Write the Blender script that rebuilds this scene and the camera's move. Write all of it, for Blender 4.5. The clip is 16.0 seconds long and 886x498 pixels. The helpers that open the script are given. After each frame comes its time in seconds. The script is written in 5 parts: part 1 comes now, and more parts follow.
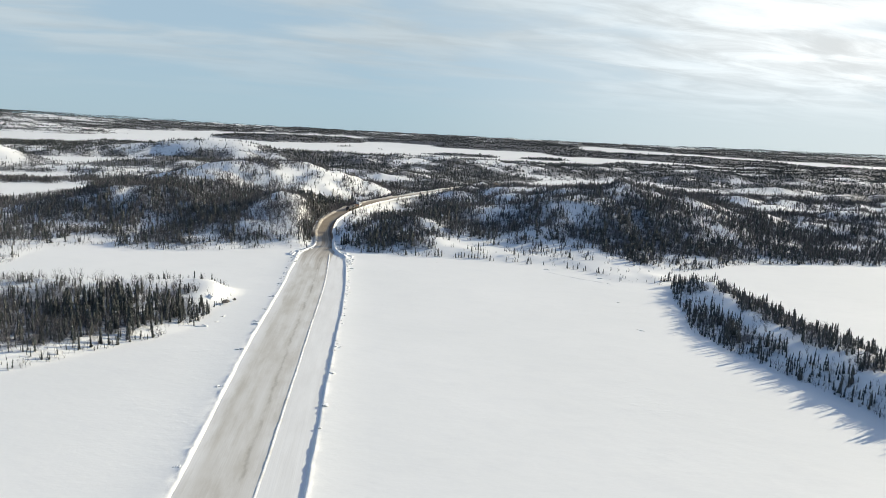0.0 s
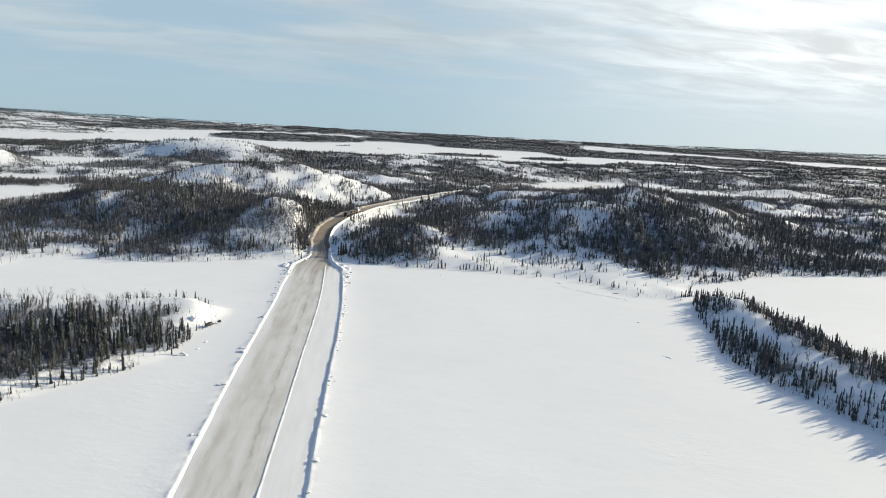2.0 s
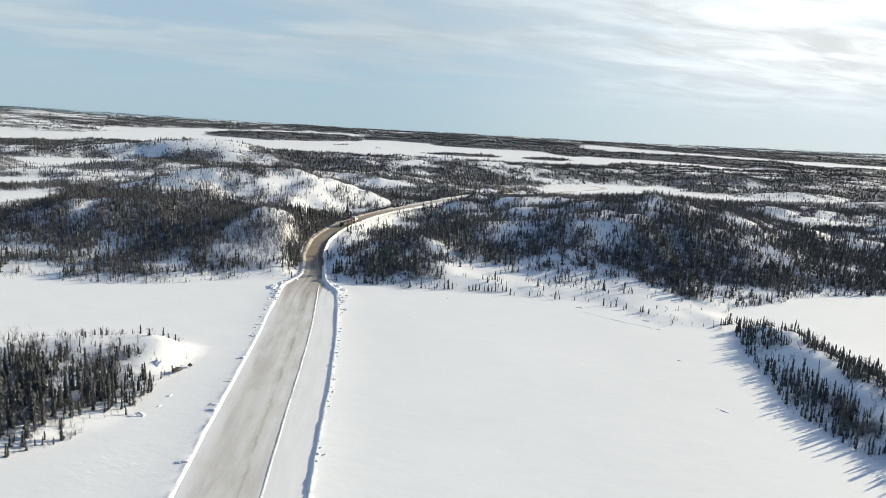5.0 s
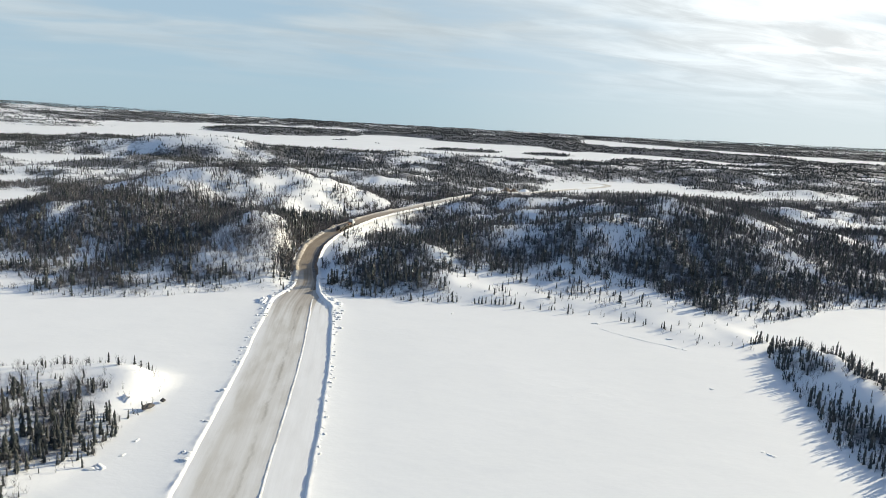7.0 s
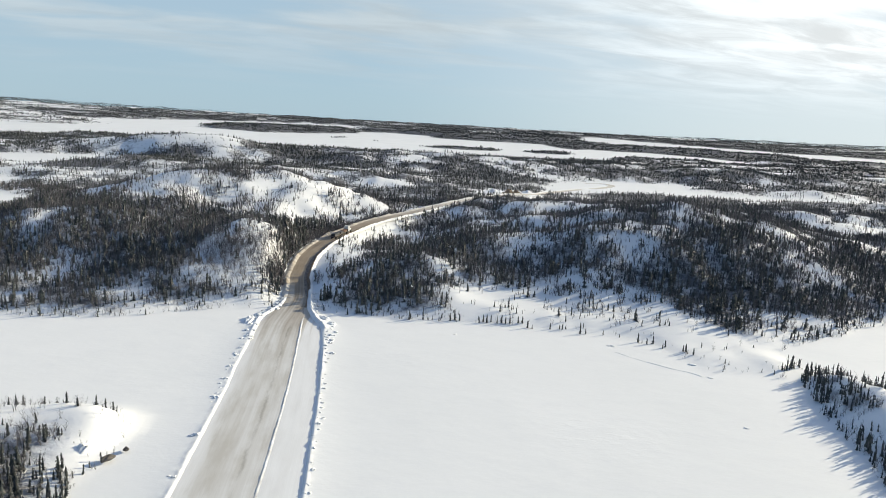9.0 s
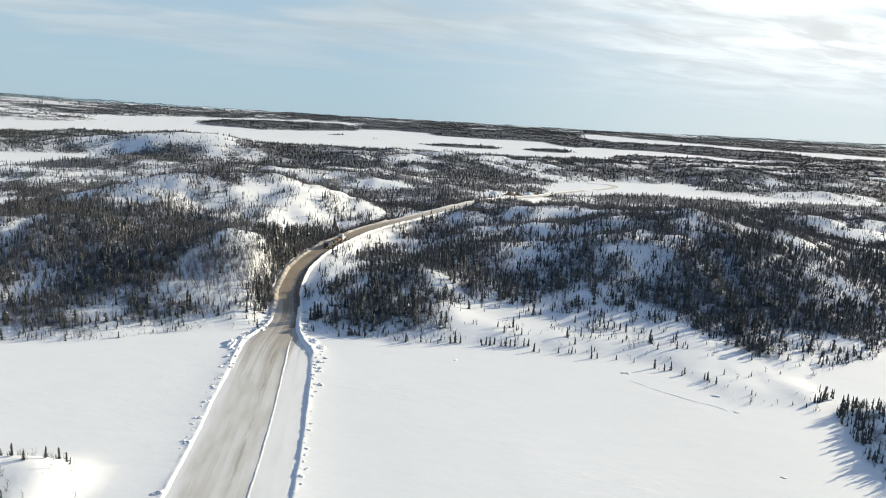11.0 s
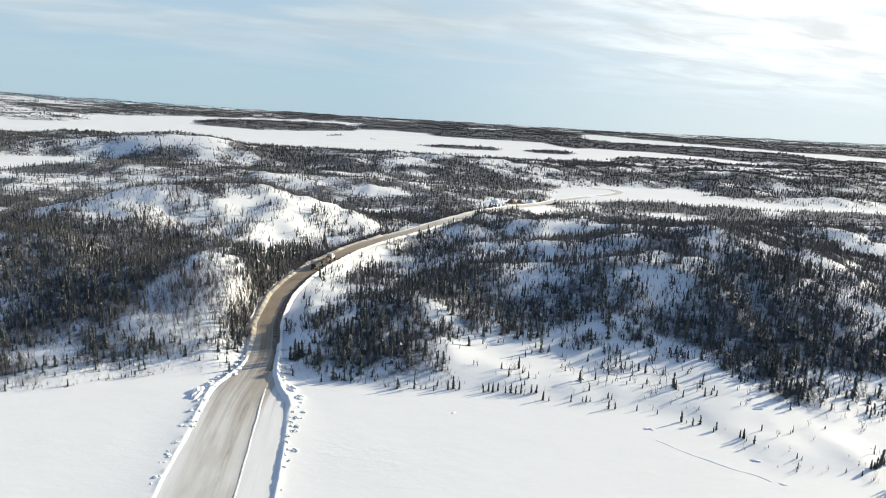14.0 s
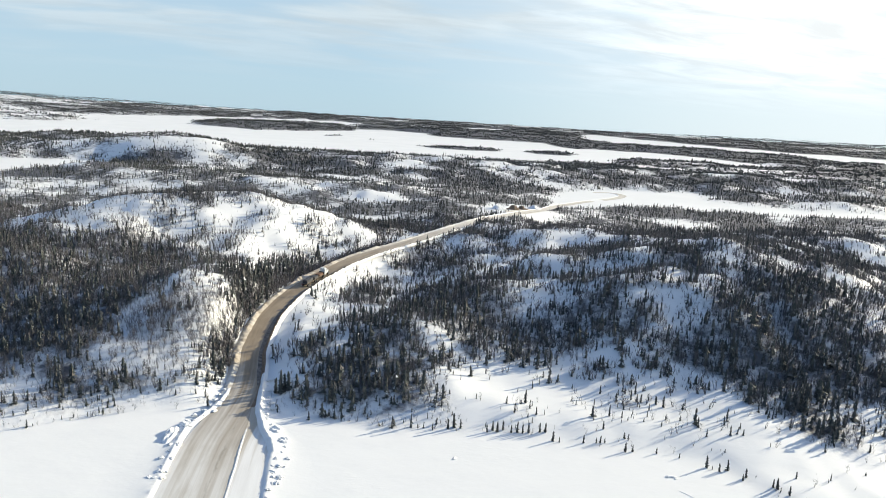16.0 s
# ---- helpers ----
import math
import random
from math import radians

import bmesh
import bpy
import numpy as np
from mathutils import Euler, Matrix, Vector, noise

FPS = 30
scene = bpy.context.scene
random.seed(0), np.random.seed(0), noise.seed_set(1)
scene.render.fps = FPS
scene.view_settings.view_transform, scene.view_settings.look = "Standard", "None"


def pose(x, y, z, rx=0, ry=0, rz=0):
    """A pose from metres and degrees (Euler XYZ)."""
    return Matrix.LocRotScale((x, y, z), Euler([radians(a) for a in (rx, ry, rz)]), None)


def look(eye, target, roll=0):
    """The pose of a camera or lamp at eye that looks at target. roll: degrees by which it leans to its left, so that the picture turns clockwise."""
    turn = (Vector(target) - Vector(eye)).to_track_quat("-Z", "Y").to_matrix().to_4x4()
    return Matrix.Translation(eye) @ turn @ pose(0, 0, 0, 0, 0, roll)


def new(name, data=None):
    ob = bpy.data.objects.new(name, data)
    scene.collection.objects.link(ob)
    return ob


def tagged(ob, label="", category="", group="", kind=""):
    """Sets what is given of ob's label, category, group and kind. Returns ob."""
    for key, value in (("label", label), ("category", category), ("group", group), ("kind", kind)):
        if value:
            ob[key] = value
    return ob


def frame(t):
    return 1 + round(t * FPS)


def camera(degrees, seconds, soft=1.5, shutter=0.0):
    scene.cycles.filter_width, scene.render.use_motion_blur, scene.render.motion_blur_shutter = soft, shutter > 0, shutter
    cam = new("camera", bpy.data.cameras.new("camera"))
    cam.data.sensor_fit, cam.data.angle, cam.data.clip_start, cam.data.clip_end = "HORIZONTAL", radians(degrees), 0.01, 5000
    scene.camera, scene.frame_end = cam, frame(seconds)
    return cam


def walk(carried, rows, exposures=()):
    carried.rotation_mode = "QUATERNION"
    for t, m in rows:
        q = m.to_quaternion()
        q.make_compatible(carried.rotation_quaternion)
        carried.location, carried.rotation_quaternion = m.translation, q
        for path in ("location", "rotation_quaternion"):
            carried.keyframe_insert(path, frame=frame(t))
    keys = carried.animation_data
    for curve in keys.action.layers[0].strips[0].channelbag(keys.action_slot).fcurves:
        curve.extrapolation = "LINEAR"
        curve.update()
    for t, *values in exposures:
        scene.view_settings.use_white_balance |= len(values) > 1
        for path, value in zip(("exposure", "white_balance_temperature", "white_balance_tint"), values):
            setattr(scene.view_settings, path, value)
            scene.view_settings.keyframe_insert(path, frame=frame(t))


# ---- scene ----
cam = camera(64.3, 16.0, soft=0.8)
PATH = [
    (0, (4.72, -39.41, 62.62), (4.11, 59.27, 46.41), 2.98),
    (0.5, (4.19, -33.72, 63.16), (3.59, 64.94, 46.90), 3.00),
    (1, (3.58, -27.92, 63.67), (3.00, 70.74, 47.38), 3.02),
    (1.5, (2.91, -22.03, 64.16), (2.36, 76.63, 47.83), 3.04),
    (2, (2.20, -16.06, 64.62), (1.68, 82.59, 48.27), 3.06),
    (2.5, (1.46, -10.05, 65.08), (0.98, 88.61, 48.75), 3.07),
    (3, (0.71, -4.00, 65.53), (0.26, 94.65, 49.20), 3.09),
    (3.5, (-0.04, 2.05, 65.98), (-0.44, 100.71, 49.67), 3.10),
    (4, (-0.78, 8.11, 66.44), (-1.13, 106.77, 50.12), 3.12),
    (5.2, (-2.44, 22.53, 67.59), (-2.68, 121.13, 50.91), 3.15),
    (6.5, (-3.95, 37.83, 68.95), (-4.07, 136.35, 51.80), 3.18),
    (7, (-4.43, 43.59, 69.52), (-4.50, 142.07, 52.14), 3.19),
    (7.5, (-4.85, 49.28, 70.12), (-4.88, 147.74, 52.63), 3.21),
    (8, (-5.21, 54.89, 70.75), (-5.20, 153.35, 53.23), 3.22),
    (8.5, (-5.51, 60.42, 71.40), (-5.46, 158.85, 53.72), 3.23),
    (9, (-5.75, 65.87, 72.08), (-5.67, 164.27, 54.24), 3.24),
    (10.2, (-6.09, 78.62, 73.83), (-5.93, 176.96, 55.69), 3.28),
    (11.5, (-6.16, 91.97, 75.89), (-5.94, 190.27, 57.53), 3.32),
    (12, (-6.13, 97.01, 76.71), (-5.88, 195.30, 58.31), 3.33),
    (12.5, (-6.08, 102.01, 77.55), (-5.82, 200.30, 59.12), 3.35),
    (13, (-6.03, 106.98, 78.40), (-5.75, 205.27, 59.96), 3.37),
    (13.5, (-5.99, 111.94, 79.26), (-5.69, 210.22, 60.81), 3.39),
    (14, (-5.97, 116.90, 80.12), (-5.65, 215.19, 61.67), 3.41),
    (14.5, (-5.99, 121.89, 80.97), (-5.65, 220.17, 62.53), 3.43),
    (15, (-6.06, 126.91, 81.81), (-5.70, 225.19, 63.36), 3.46),
    (15.5, (-6.21, 131.99, 82.63), (-5.82, 230.27, 64.15), 3.48),
    (16, (-6.45, 137.16, 83.43), (-6.04, 235.42, 64.87), 3.51),
]
walk(cam, [(t, look(e, g, r)) for t, e, g, r in PATH], exposures=((0.0, 0.25), (7.0, 0.29), (14.0, 0.42), (16.0, 0.54)))

SUN_AZ, SUN_EL = radians(57.0), radians(18.3)      # azimuth from +y towards +x
SUN_DIR = Vector((math.cos(SUN_EL) * math.sin(SUN_AZ), math.cos(SUN_EL) * math.cos(SUN_AZ), math.sin(SUN_EL)))

# ---- world, sun ----
world = bpy.data.worlds.new("winter_sky")
scene.world = world
world.use_nodes = True
wn, wl = world.node_tree.nodes, world.node_tree.links
wn.clear()


def wnode(kind, **values):
    n = wn.new(kind)
    for key, value in values.items():
        n.inputs[int(key[1:])].default_value = value
    return n


def wmath(op, a, b=None, c=None, clamp=False):
    n = wn.new("ShaderNodeMath")
    n.operation, n.use_clamp = op, clamp
    for k, v in enumerate((a, b, c)):
        if v is None:
            continue
        if isinstance(v, (int, float)):
            n.inputs[k].default_value = v
        else:
            wl.new(v, n.inputs[k])
    return n.outputs[0]


def wramp(value, lo, hi):
    n = wn.new("ShaderNodeMapRange")
    n.interpolation_type = "SMOOTHSTEP"
    wl.new(value, n.inputs[0])
    n.inputs[1].default_value, n.inputs[2].default_value = lo, hi
    return n.outputs[0]


def wmix(fac, a, b):
    n = wn.new("ShaderNodeMix")
    n.data_type = "RGBA"
    for sock, v in ((n.inputs[0], fac), (n.inputs[6], a), (n.inputs[7], b)):
        if isinstance(v, (int, float, tuple)):
            sock.default_value = v
        else:
            wl.new(v, sock)
    return n.outputs[2]


tc = wn.new("ShaderNodeTexCoord")
sep = wn.new("ShaderNodeSeparateXYZ")
wl.new(tc.outputs["Generated"], sep.inputs[0])
dx, dy, dz = sep.outputs
sky = wn.new("ShaderNodeTexSky")
sky.sky_type, sky.sun_disc = "NISHITA", False
sky.sun_elevation, sky.sun_rotation = SUN_EL, SUN_AZ
sky.air_density, sky.dust_density, sky.ozone_density, sky.altitude = 1.0, 0.2, 2.0, 300
skyc = wn.new("ShaderNodeMixRGB")
skyc.blend_type = "MULTIPLY"
skyc.inputs[0].default_value = 1.0
wl.new(sky.outputs[0], skyc.inputs[1])
skyc.inputs[2].default_value = (0.054, 0.090, 0.126, 1)
# high thin cloud, on a flat layer overhead
lift = wmath("ADD", wmath("MAXIMUM", dz, 0.0), 0.10)
cx, cy = wmath("DIVIDE", dx, lift), wmath("DIVIDE", dy, lift)
comb = wn.new("ShaderNodeCombineXYZ")
wl.new(wmath("ADD", wmath("MULTIPLY", cx, 0.75), wmath("MULTIPLY", cy, 0.25)), comb.inputs[0])
wl.new(wmath("SUBTRACT", wmath("MULTIPLY", cy, 1.5), wmath("MULTIPLY", cx, 0.45)), comb.inputs[1])
n1 = wnode("ShaderNodeTexNoise")
wl.new(comb.outputs[0], n1.inputs["Vector"])
n1.inputs["Scale"].default_value, n1.inputs["Detail"].default_value, n1.inputs["Roughness"].default_value = 0.85, 7, 0.52
n1.inputs["Distortion"].default_value = 0.5
dot = wn.new("ShaderNodeVectorMath")
dot.operation = "DOT_PRODUCT"
wl.new(tc.outputs["Generated"], dot.inputs[0])
dot.inputs[1].default_value = SUN_DIR
near_sun = wramp(dot.outputs["Value"], 0.50, 0.97)
high = wramp(dz, 0.02, 0.20)
cover = wmath("ADD", wmath("ADD", n1.outputs[0], wmath("MULTIPLY", near_sun, 0.16)), wmath("MULTIPLY", high, 0.05))
mask = wmath("MULTIPLY", wmath("MULTIPLY", wramp(cover, 0.37, 0.66), wramp(dz, 0.015, 0.13)), wmath("SUBTRACT", 1.0, wramp(dz, 0.25, 0.5)))
n2 = wnode("ShaderNodeTexNoise")
wl.new(comb.outputs[0], n2.inputs["Vector"])
n2.inputs["Scale"].default_value, n2.inputs["Detail"].default_value, n2.inputs["Roughness"].default_value = 1.7, 8, 0.6
n2.inputs["Distortion"].default_value = 0.4
shade = wmath("MULTIPLY_ADD", wramp(n2.outputs[0], 0.33, 0.66), wmath("MULTIPLY_ADD", near_sun, 0.30, 0.12), wmath("MULTIPLY_ADD", near_sun, -0.22, 0.90))
glow = wmath("MULTIPLY", wmath("MULTIPLY_ADD", near_sun, 0.52, 0.60), shade)
cloudc = wn.new("ShaderNodeCombineColor")
wl.new(wmath("MULTIPLY", glow, wmath("MULTIPLY_ADD", near_sun, 0.11, 0.86)), cloudc.inputs[0])
wl.new(glow, cloudc.inputs[1])
wl.new(wmath("MULTIPLY", glow, wmath("MULTIPLY_ADD", near_sun, -0.08, 1.08)), cloudc.inputs[2])
# an even veil of ice haze, thickest low in the sky
veil = wmath("MULTIPLY_ADD", wramp(dz, 0.14, 0.42), -0.82, 0.88)
hazy = wmix(veil, skyc.outputs[0], (0.400, 0.530, 0.622, 1))
hazy = wmix(wmath("MULTIPLY", wramp(dot.outputs["Value"], 0.39, 0.98), 0.7), hazy, (0.80, 0.84, 0.84, 1))
final = wmix(mask, hazy, cloudc.outputs[0])
bg = wn.new("ShaderNodeBackground")
wl.new(final, bg.inputs[0])
bg.inputs[1].default_value = 0.89
wo = wn.new("ShaderNodeOutputWorld")
wl.new(bg.outputs[0], wo.inputs[0])

lamp = bpy.data.lights.new("sun", "SUN")
lamp.energy, lamp.angle, lamp.color = 5.0, radians(0.6), (1.0, 0.908, 0.695)
sun = new("sun", lamp)
sun.matrix_world = look(SUN_DIR * 300, (0, 0, 0))


# ---- materials ----
def material(name):
    m = bpy.data.materials.new(name)
    m.use_nodes = True
    return m, m.node_tree.nodes, m.node_tree.links, m.node_tree.nodes["Principled BSDF"]


def noise_node(nodes, links, scale, detail=4.0, rough=0.55, vector=None):
    n = nodes.new("ShaderNodeTexNoise")
    n.inputs["Scale"].default_value, n.inputs["Detail"].default_value = scale, detail
    n.inputs["Roughness"].default_value = rough
    links.new(nodes.new("ShaderNodeNewGeometry").outputs["Position"] if vector is None else vector, n.inputs["Vector"])
    return n.outputs[0]


def ramp_node(nodes, links, value, stops):
    r = nodes.new("ShaderNodeValToRGB")
    while len(r.color_ramp.elements) < len(stops):
        r.color_ramp.elements.new(0.5)
    for e, (at, c) in zip(r.color_ramp.elements, stops):
        e.position, e.color = at, (*c, 1)
    links.new(value, r.inputs[0])
    return r.outputs[0]


def range_node(nodes, links, value, lo, hi, a=0.0, b=1.0):
    n = nodes.new("ShaderNodeMapRange")
    links.new(value, n.inputs[0])
    for k, v in zip((1, 2, 3, 4), (lo, hi, a, b)):
        n.inputs[k].default_value = v
    return n.outputs[0]


def mix_node(nodes, links, fac, a, b):
    n = nodes.new("ShaderNodeMix")
    n.data_type = "RGBA"
    for sock, v in ((n.inputs[0], fac), (n.inputs[6], a), (n.inputs[7], b)):
        if isinstance(v, (int, float)):
            sock.default_value = v
        elif isinstance(v, tuple):
            sock.default_value = (*v, 1)
        else:
            links.new(v, sock)
    return n.outputs[2]


def bump_node(nodes, links, bsdf, value, strength, distance, normal=None):
    b = nodes.new("ShaderNodeBump")
    b.inputs["Strength"].default_value, b.inputs["Distance"].default_value = strength, distance
    links.new(value, b.inputs["Height"])
    if normal is not None:
        links.new(normal, b.inputs["Normal"])
    links.new(b.outputs[0], bsdf.inputs["Normal"])
    return b.outputs[0]


def stretched(nodes, links, source, scale, turn=0.0):
    mp = nodes.new("ShaderNodeMapping")
    links.new(source, mp.inputs[0])
    mp.inputs["Rotation"].default_value = (0, 0, turn)
    mp.inputs["Scale"].default_value = scale
    return mp.outputs[0]


def snow_ground():
    m, n, l, p = material("snow_ground")
    pos = n.new("ShaderNodeNewGeometry").outputs["Position"]
    drift = noise_node(n, l, 1.0, 6, 0.62, stretched(n, l, pos, (0.085, 0.13, 0.1), 0.6))
    fine = noise_node(n, l, 1.0, 4, 0.6, stretched(n, l, pos, (0.5, 1.1, 1.0), 0.5))
    patch = noise_node(n, l, 0.012, 4)
    snow = mix_node(n, l, range_node(n, l, patch, 0.35, 0.65), (0.845, 0.845, 0.832), (0.895, 0.89, 0.875))
    snow = mix_node(n, l, range_node(n, l, drift, 0.5, 0.72, 0, 0.35), snow, (0.80, 0.80, 0.80))
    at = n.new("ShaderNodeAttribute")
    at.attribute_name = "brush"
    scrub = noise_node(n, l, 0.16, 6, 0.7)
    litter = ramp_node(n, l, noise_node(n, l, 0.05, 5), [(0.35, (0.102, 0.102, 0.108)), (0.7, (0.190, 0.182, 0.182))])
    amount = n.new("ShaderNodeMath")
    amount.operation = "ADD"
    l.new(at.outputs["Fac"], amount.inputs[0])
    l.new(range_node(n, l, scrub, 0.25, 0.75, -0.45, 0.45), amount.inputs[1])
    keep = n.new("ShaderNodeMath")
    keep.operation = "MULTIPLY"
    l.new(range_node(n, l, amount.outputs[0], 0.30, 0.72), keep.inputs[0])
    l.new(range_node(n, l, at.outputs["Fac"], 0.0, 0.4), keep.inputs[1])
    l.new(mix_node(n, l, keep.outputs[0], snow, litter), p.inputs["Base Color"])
    p.inputs["Roughness"].default_value = 0.7
    p.inputs["Specular IOR Level"].default_value = 0.25
    b1 = bump_node(n, l, p, drift, 0.13, 1.0)
    scour = noise_node(n, l, 1.0, 4, 0.55, stretched(n, l, pos, (0.22, 0.42, 0.2), 1.05))
    where = noise_node(n, l, 0.025, 3, 0.5, pos)
    gouge = n.new("ShaderNodeMath")
    gouge.operation = "MULTIPLY"
    l.new(range_node(n, l, scour, 0.50, 0.78), gouge.inputs[0])
    l.new(range_node(n, l, where, 0.53, 0.70), gouge.inputs[1])
    b2 = bump_node(n, l, p, gouge.outputs[0], 0.4, 0.13, b1)
    b3 = bump_node(n, l, p, fine, 0.3, 0.05, b2)
    tussock = n.new("ShaderNodeMath")
    tussock.operation = "MULTIPLY"
    l.new(noise_node(n, l, 0.55, 5, 0.62, pos), tussock.inputs[0])
    l.new(range_node(n, l, at.outputs["Fac"], 0.0, 0.6, 0.0, 1.0), tussock.inputs[1])
    bump_node(n, l, p, tussock.outputs[0], 0.85, 0.9, b3)
    return m


def bank_snow(name="bank_snow", dirt=(0.66, 0.65, 0.62), amount=0.22, clean=(0.87, 0.868, 0.855), sanded=False):
    m, n, l, p = material(name)
    pos = n.new("ShaderNodeNewGeometry").outputs["Position"]
    clod = noise_node(n, l, 1.6, 6, 0.65, pos)
    big = noise_node(n, l, 0.22, 4, 0.6, pos)
    c = mix_node(n, l, range_node(n, l, big, 0.4, 0.68, 0, amount), clean, dirt)
    c = mix_node(n, l, range_node(n, l, clod, 0.55, 0.8, 0, amount), c, dirt)
    if sanded:                     # grit from the hill fades out towards the lake
        sep_xyz = n.new("ShaderNodeSeparateXYZ")
        l.new(pos, sep_xyz.inputs[0])
        ragged = n.new("ShaderNodeMath")
        ragged.operation = "MULTIPLY_ADD"
        l.new(big, ragged.inputs[0])
        ragged.inputs[1].default_value = 50.0
        l.new(sep_xyz.outputs[1], ragged.inputs[2])
        c = mix_node(n, l, range_node(n, l, ragged.outputs[0], 343, 375), (0.84, 0.84, 0.82), c)
        c = mix_node(n, l, range_node(n, l, ragged.outputs[0], 500, 590), c, (0.70, 0.68, 0.64))
    l.new(c, p.inputs["Base Color"])
    p.inputs["Roughness"].default_value = 0.75
    p.inputs["Specular IOR Level"].default_value = 0.2
    bump_node(n, l, p, clod, 0.35, 0.12)
    return m


def track_surface(name, ice, sand, gloss, start, end):
    """A ploughed road: streaks run along it (uv: metres across and along). Grit is dragged out from y = end down to y = start."""
    m, n, l, p = material(name)
    uv = n.new("ShaderNodeUVMap").outputs[0]
    pos = n.new("ShaderNodeNewGeometry").outputs["Position"]
    streak = noise_node(n, l, 1.0, 6, 0.62, stretched(n, l, uv, (1.5, 0.018, 1)))
    lane = noise_node(n, l, 1.0, 3, 0.5, stretched(n, l, uv, (0.42, 0.006, 1)))
    blot = noise_node(n, l, 0.09, 6, 0.62, pos)
    grain = noise_node(n, l, 2.5, 5, 0.7, pos)

    mottle = noise_node(n, l, 1.0, 5, 0.6, stretched(n, l, uv, (0.30, 0.05, 1)))
    line_noise = noise_node(n, l, 1.0, 4, 0.6, stretched(n, l, uv, (0.0, 0.12, 1)))
    sep_uv = n.new("ShaderNodeSeparateXYZ")
    l.new(uv, sep_uv.inputs[0])
    wander = n.new("ShaderNodeMath")
    wander.operation = "MULTIPLY_ADD"
    l.new(line_noise, wander.inputs[0])
    wander.inputs[1].default_value = 2.6
    l.new(sep_uv.outputs[0], wander.inputs[2])
    off = n.new("ShaderNodeMath")
    off.operation = "ABSOLUTE"
    shift = n.new("ShaderNodeMath")
    shift.operation = "SUBTRACT"
    l.new(wander.outputs[0], shift.inputs[0])
    shift.inputs[1].default_value = 4.7
    l.new(shift.outputs[0], off.inputs[0])
    crack = n.new("ShaderNodeMath")
    crack.operation = "MULTIPLY"
    l.new(range_node(n, l, off.outputs[0], 0.05, 0.55, 0.75, 0.0), crack.inputs[0])
    l.new(range_node(n, l, mottle, 0.40, 0.60), crack.inputs[1])

    def coat(light, dark, stain):
        c = mix_node(n, l, range_node(n, l, lane, 0.32, 0.68), light, dark)
        c = mix_node(n, l, range_node(n, l, streak, 0.48, 0.78, 0, 0.3), c, stain)
        c = mix_node(n, l, range_node(n, l, blot, 0.48, 0.72, 0, 0.7), c, dark)
        c = mix_node(n, l, range_node(n, l, mottle, 0.44, 0.66, 0, 0.65), c, stain)
        c = mix_node(n, l, crack.outputs[0], c, tuple(0.72 * v for v in stain))
        return mix_node(n, l, range_node(n, l, grain, 0.55, 0.8, 0, 0.3), c, light)

    sep_xyz = n.new("ShaderNodeSeparateXYZ")
    l.new(pos, sep_xyz.inputs[0])
    ragged = n.new("ShaderNodeMath")
    ragged.operation = "MULTIPLY_ADD"
    l.new(lane, ragged.inputs[0])
    ragged.inputs[1].default_value = 150.0
    l.new(sep_xyz.outputs[1], ragged.inputs[2])
    grit = range_node(n, l, ragged.outputs[0], start + 75, end + 75)
    rim = n.new("ShaderNodeMath")          # snow scraped thin along the west edge
    rim.operation = "MULTIPLY_ADD"
    l.new(mottle, rim.inputs[0])
    rim.inputs[1].default_value = 3.0
    l.new(sep_uv.outputs[0], rim.inputs[2])
    bare = mix_node(n, l, range_node(n, l, rim.outputs[0], -5.6, -3.0, 0.75, 0.0), coat(*ice), (0.84, 0.835, 0.82))
    l.new(mix_node(n, l, grit, bare, coat(*sand)), p.inputs["Base Color"])
    l.new(range_node(n, l, streak, 0.3, 0.7, gloss, 0.8), p.inputs["Roughness"])
    p.inputs["Specular IOR Level"].default_value = 0.3
    bump_node(n, l, p, streak, 0.4, 0.06)
    return m


def needles():
    m, n, l, p = material("spruce_needles")
    g = n.new("ShaderNodeNewGeometry")
    oi = n.new("ShaderNodeObjectInfo")
    rnd = g.outputs["Random Per Island"]
    c = ramp_node(n, l, rnd, [(0.0, (0.037, 0.043, 0.042)), (0.45, (0.063, 0.071, 0.066)),
                              (0.75, (0.094, 0.097, 0.090)), (0.93, (0.125, 0.116, 0.106))])
    snowy = n.new("ShaderNodeMath")
    snowy.operation = "GREATER_THAN"
    l.new(rnd, snowy.inputs[0])
    snowy.inputs[1].default_value = 0.988
    c = mix_node(n, l, snowy.outputs[0], c, (0.52, 0.53, 0.54))
    hue = n.new("ShaderNodeHueSaturation")
    l.new(c, hue.inputs["Color"])
    l.new(range_node(n, l, oi.outputs["Random"], 0, 1, 0.8, 1.25), hue.inputs["Value"])
    l.new(hue.outputs[0], p.inputs["Base Color"])
    p.inputs["Roughness"].default_value = 0.85
    p.inputs["Specular IOR Level"].default_value = 0.15
    return m


def plain(name, c, rough=0.7, metal=0.0, vary=0.25, scale=1.5):
    m, n, l, p = material(name)
    v = noise_node(n, l, scale, 5, 0.6)
    lo = tuple(x * (1 - vary) for x in c)
    hi = tuple(min(1, x * (1 + vary)) for x in c)
    l.new(mix_node(n, l, range_node(n, l, v, 0.35, 0.65), lo, hi), p.inputs["Base Color"])
    p.inputs["Roughness"].default_value, p.inputs["Metallic"].default_value = rough, metal
    return m


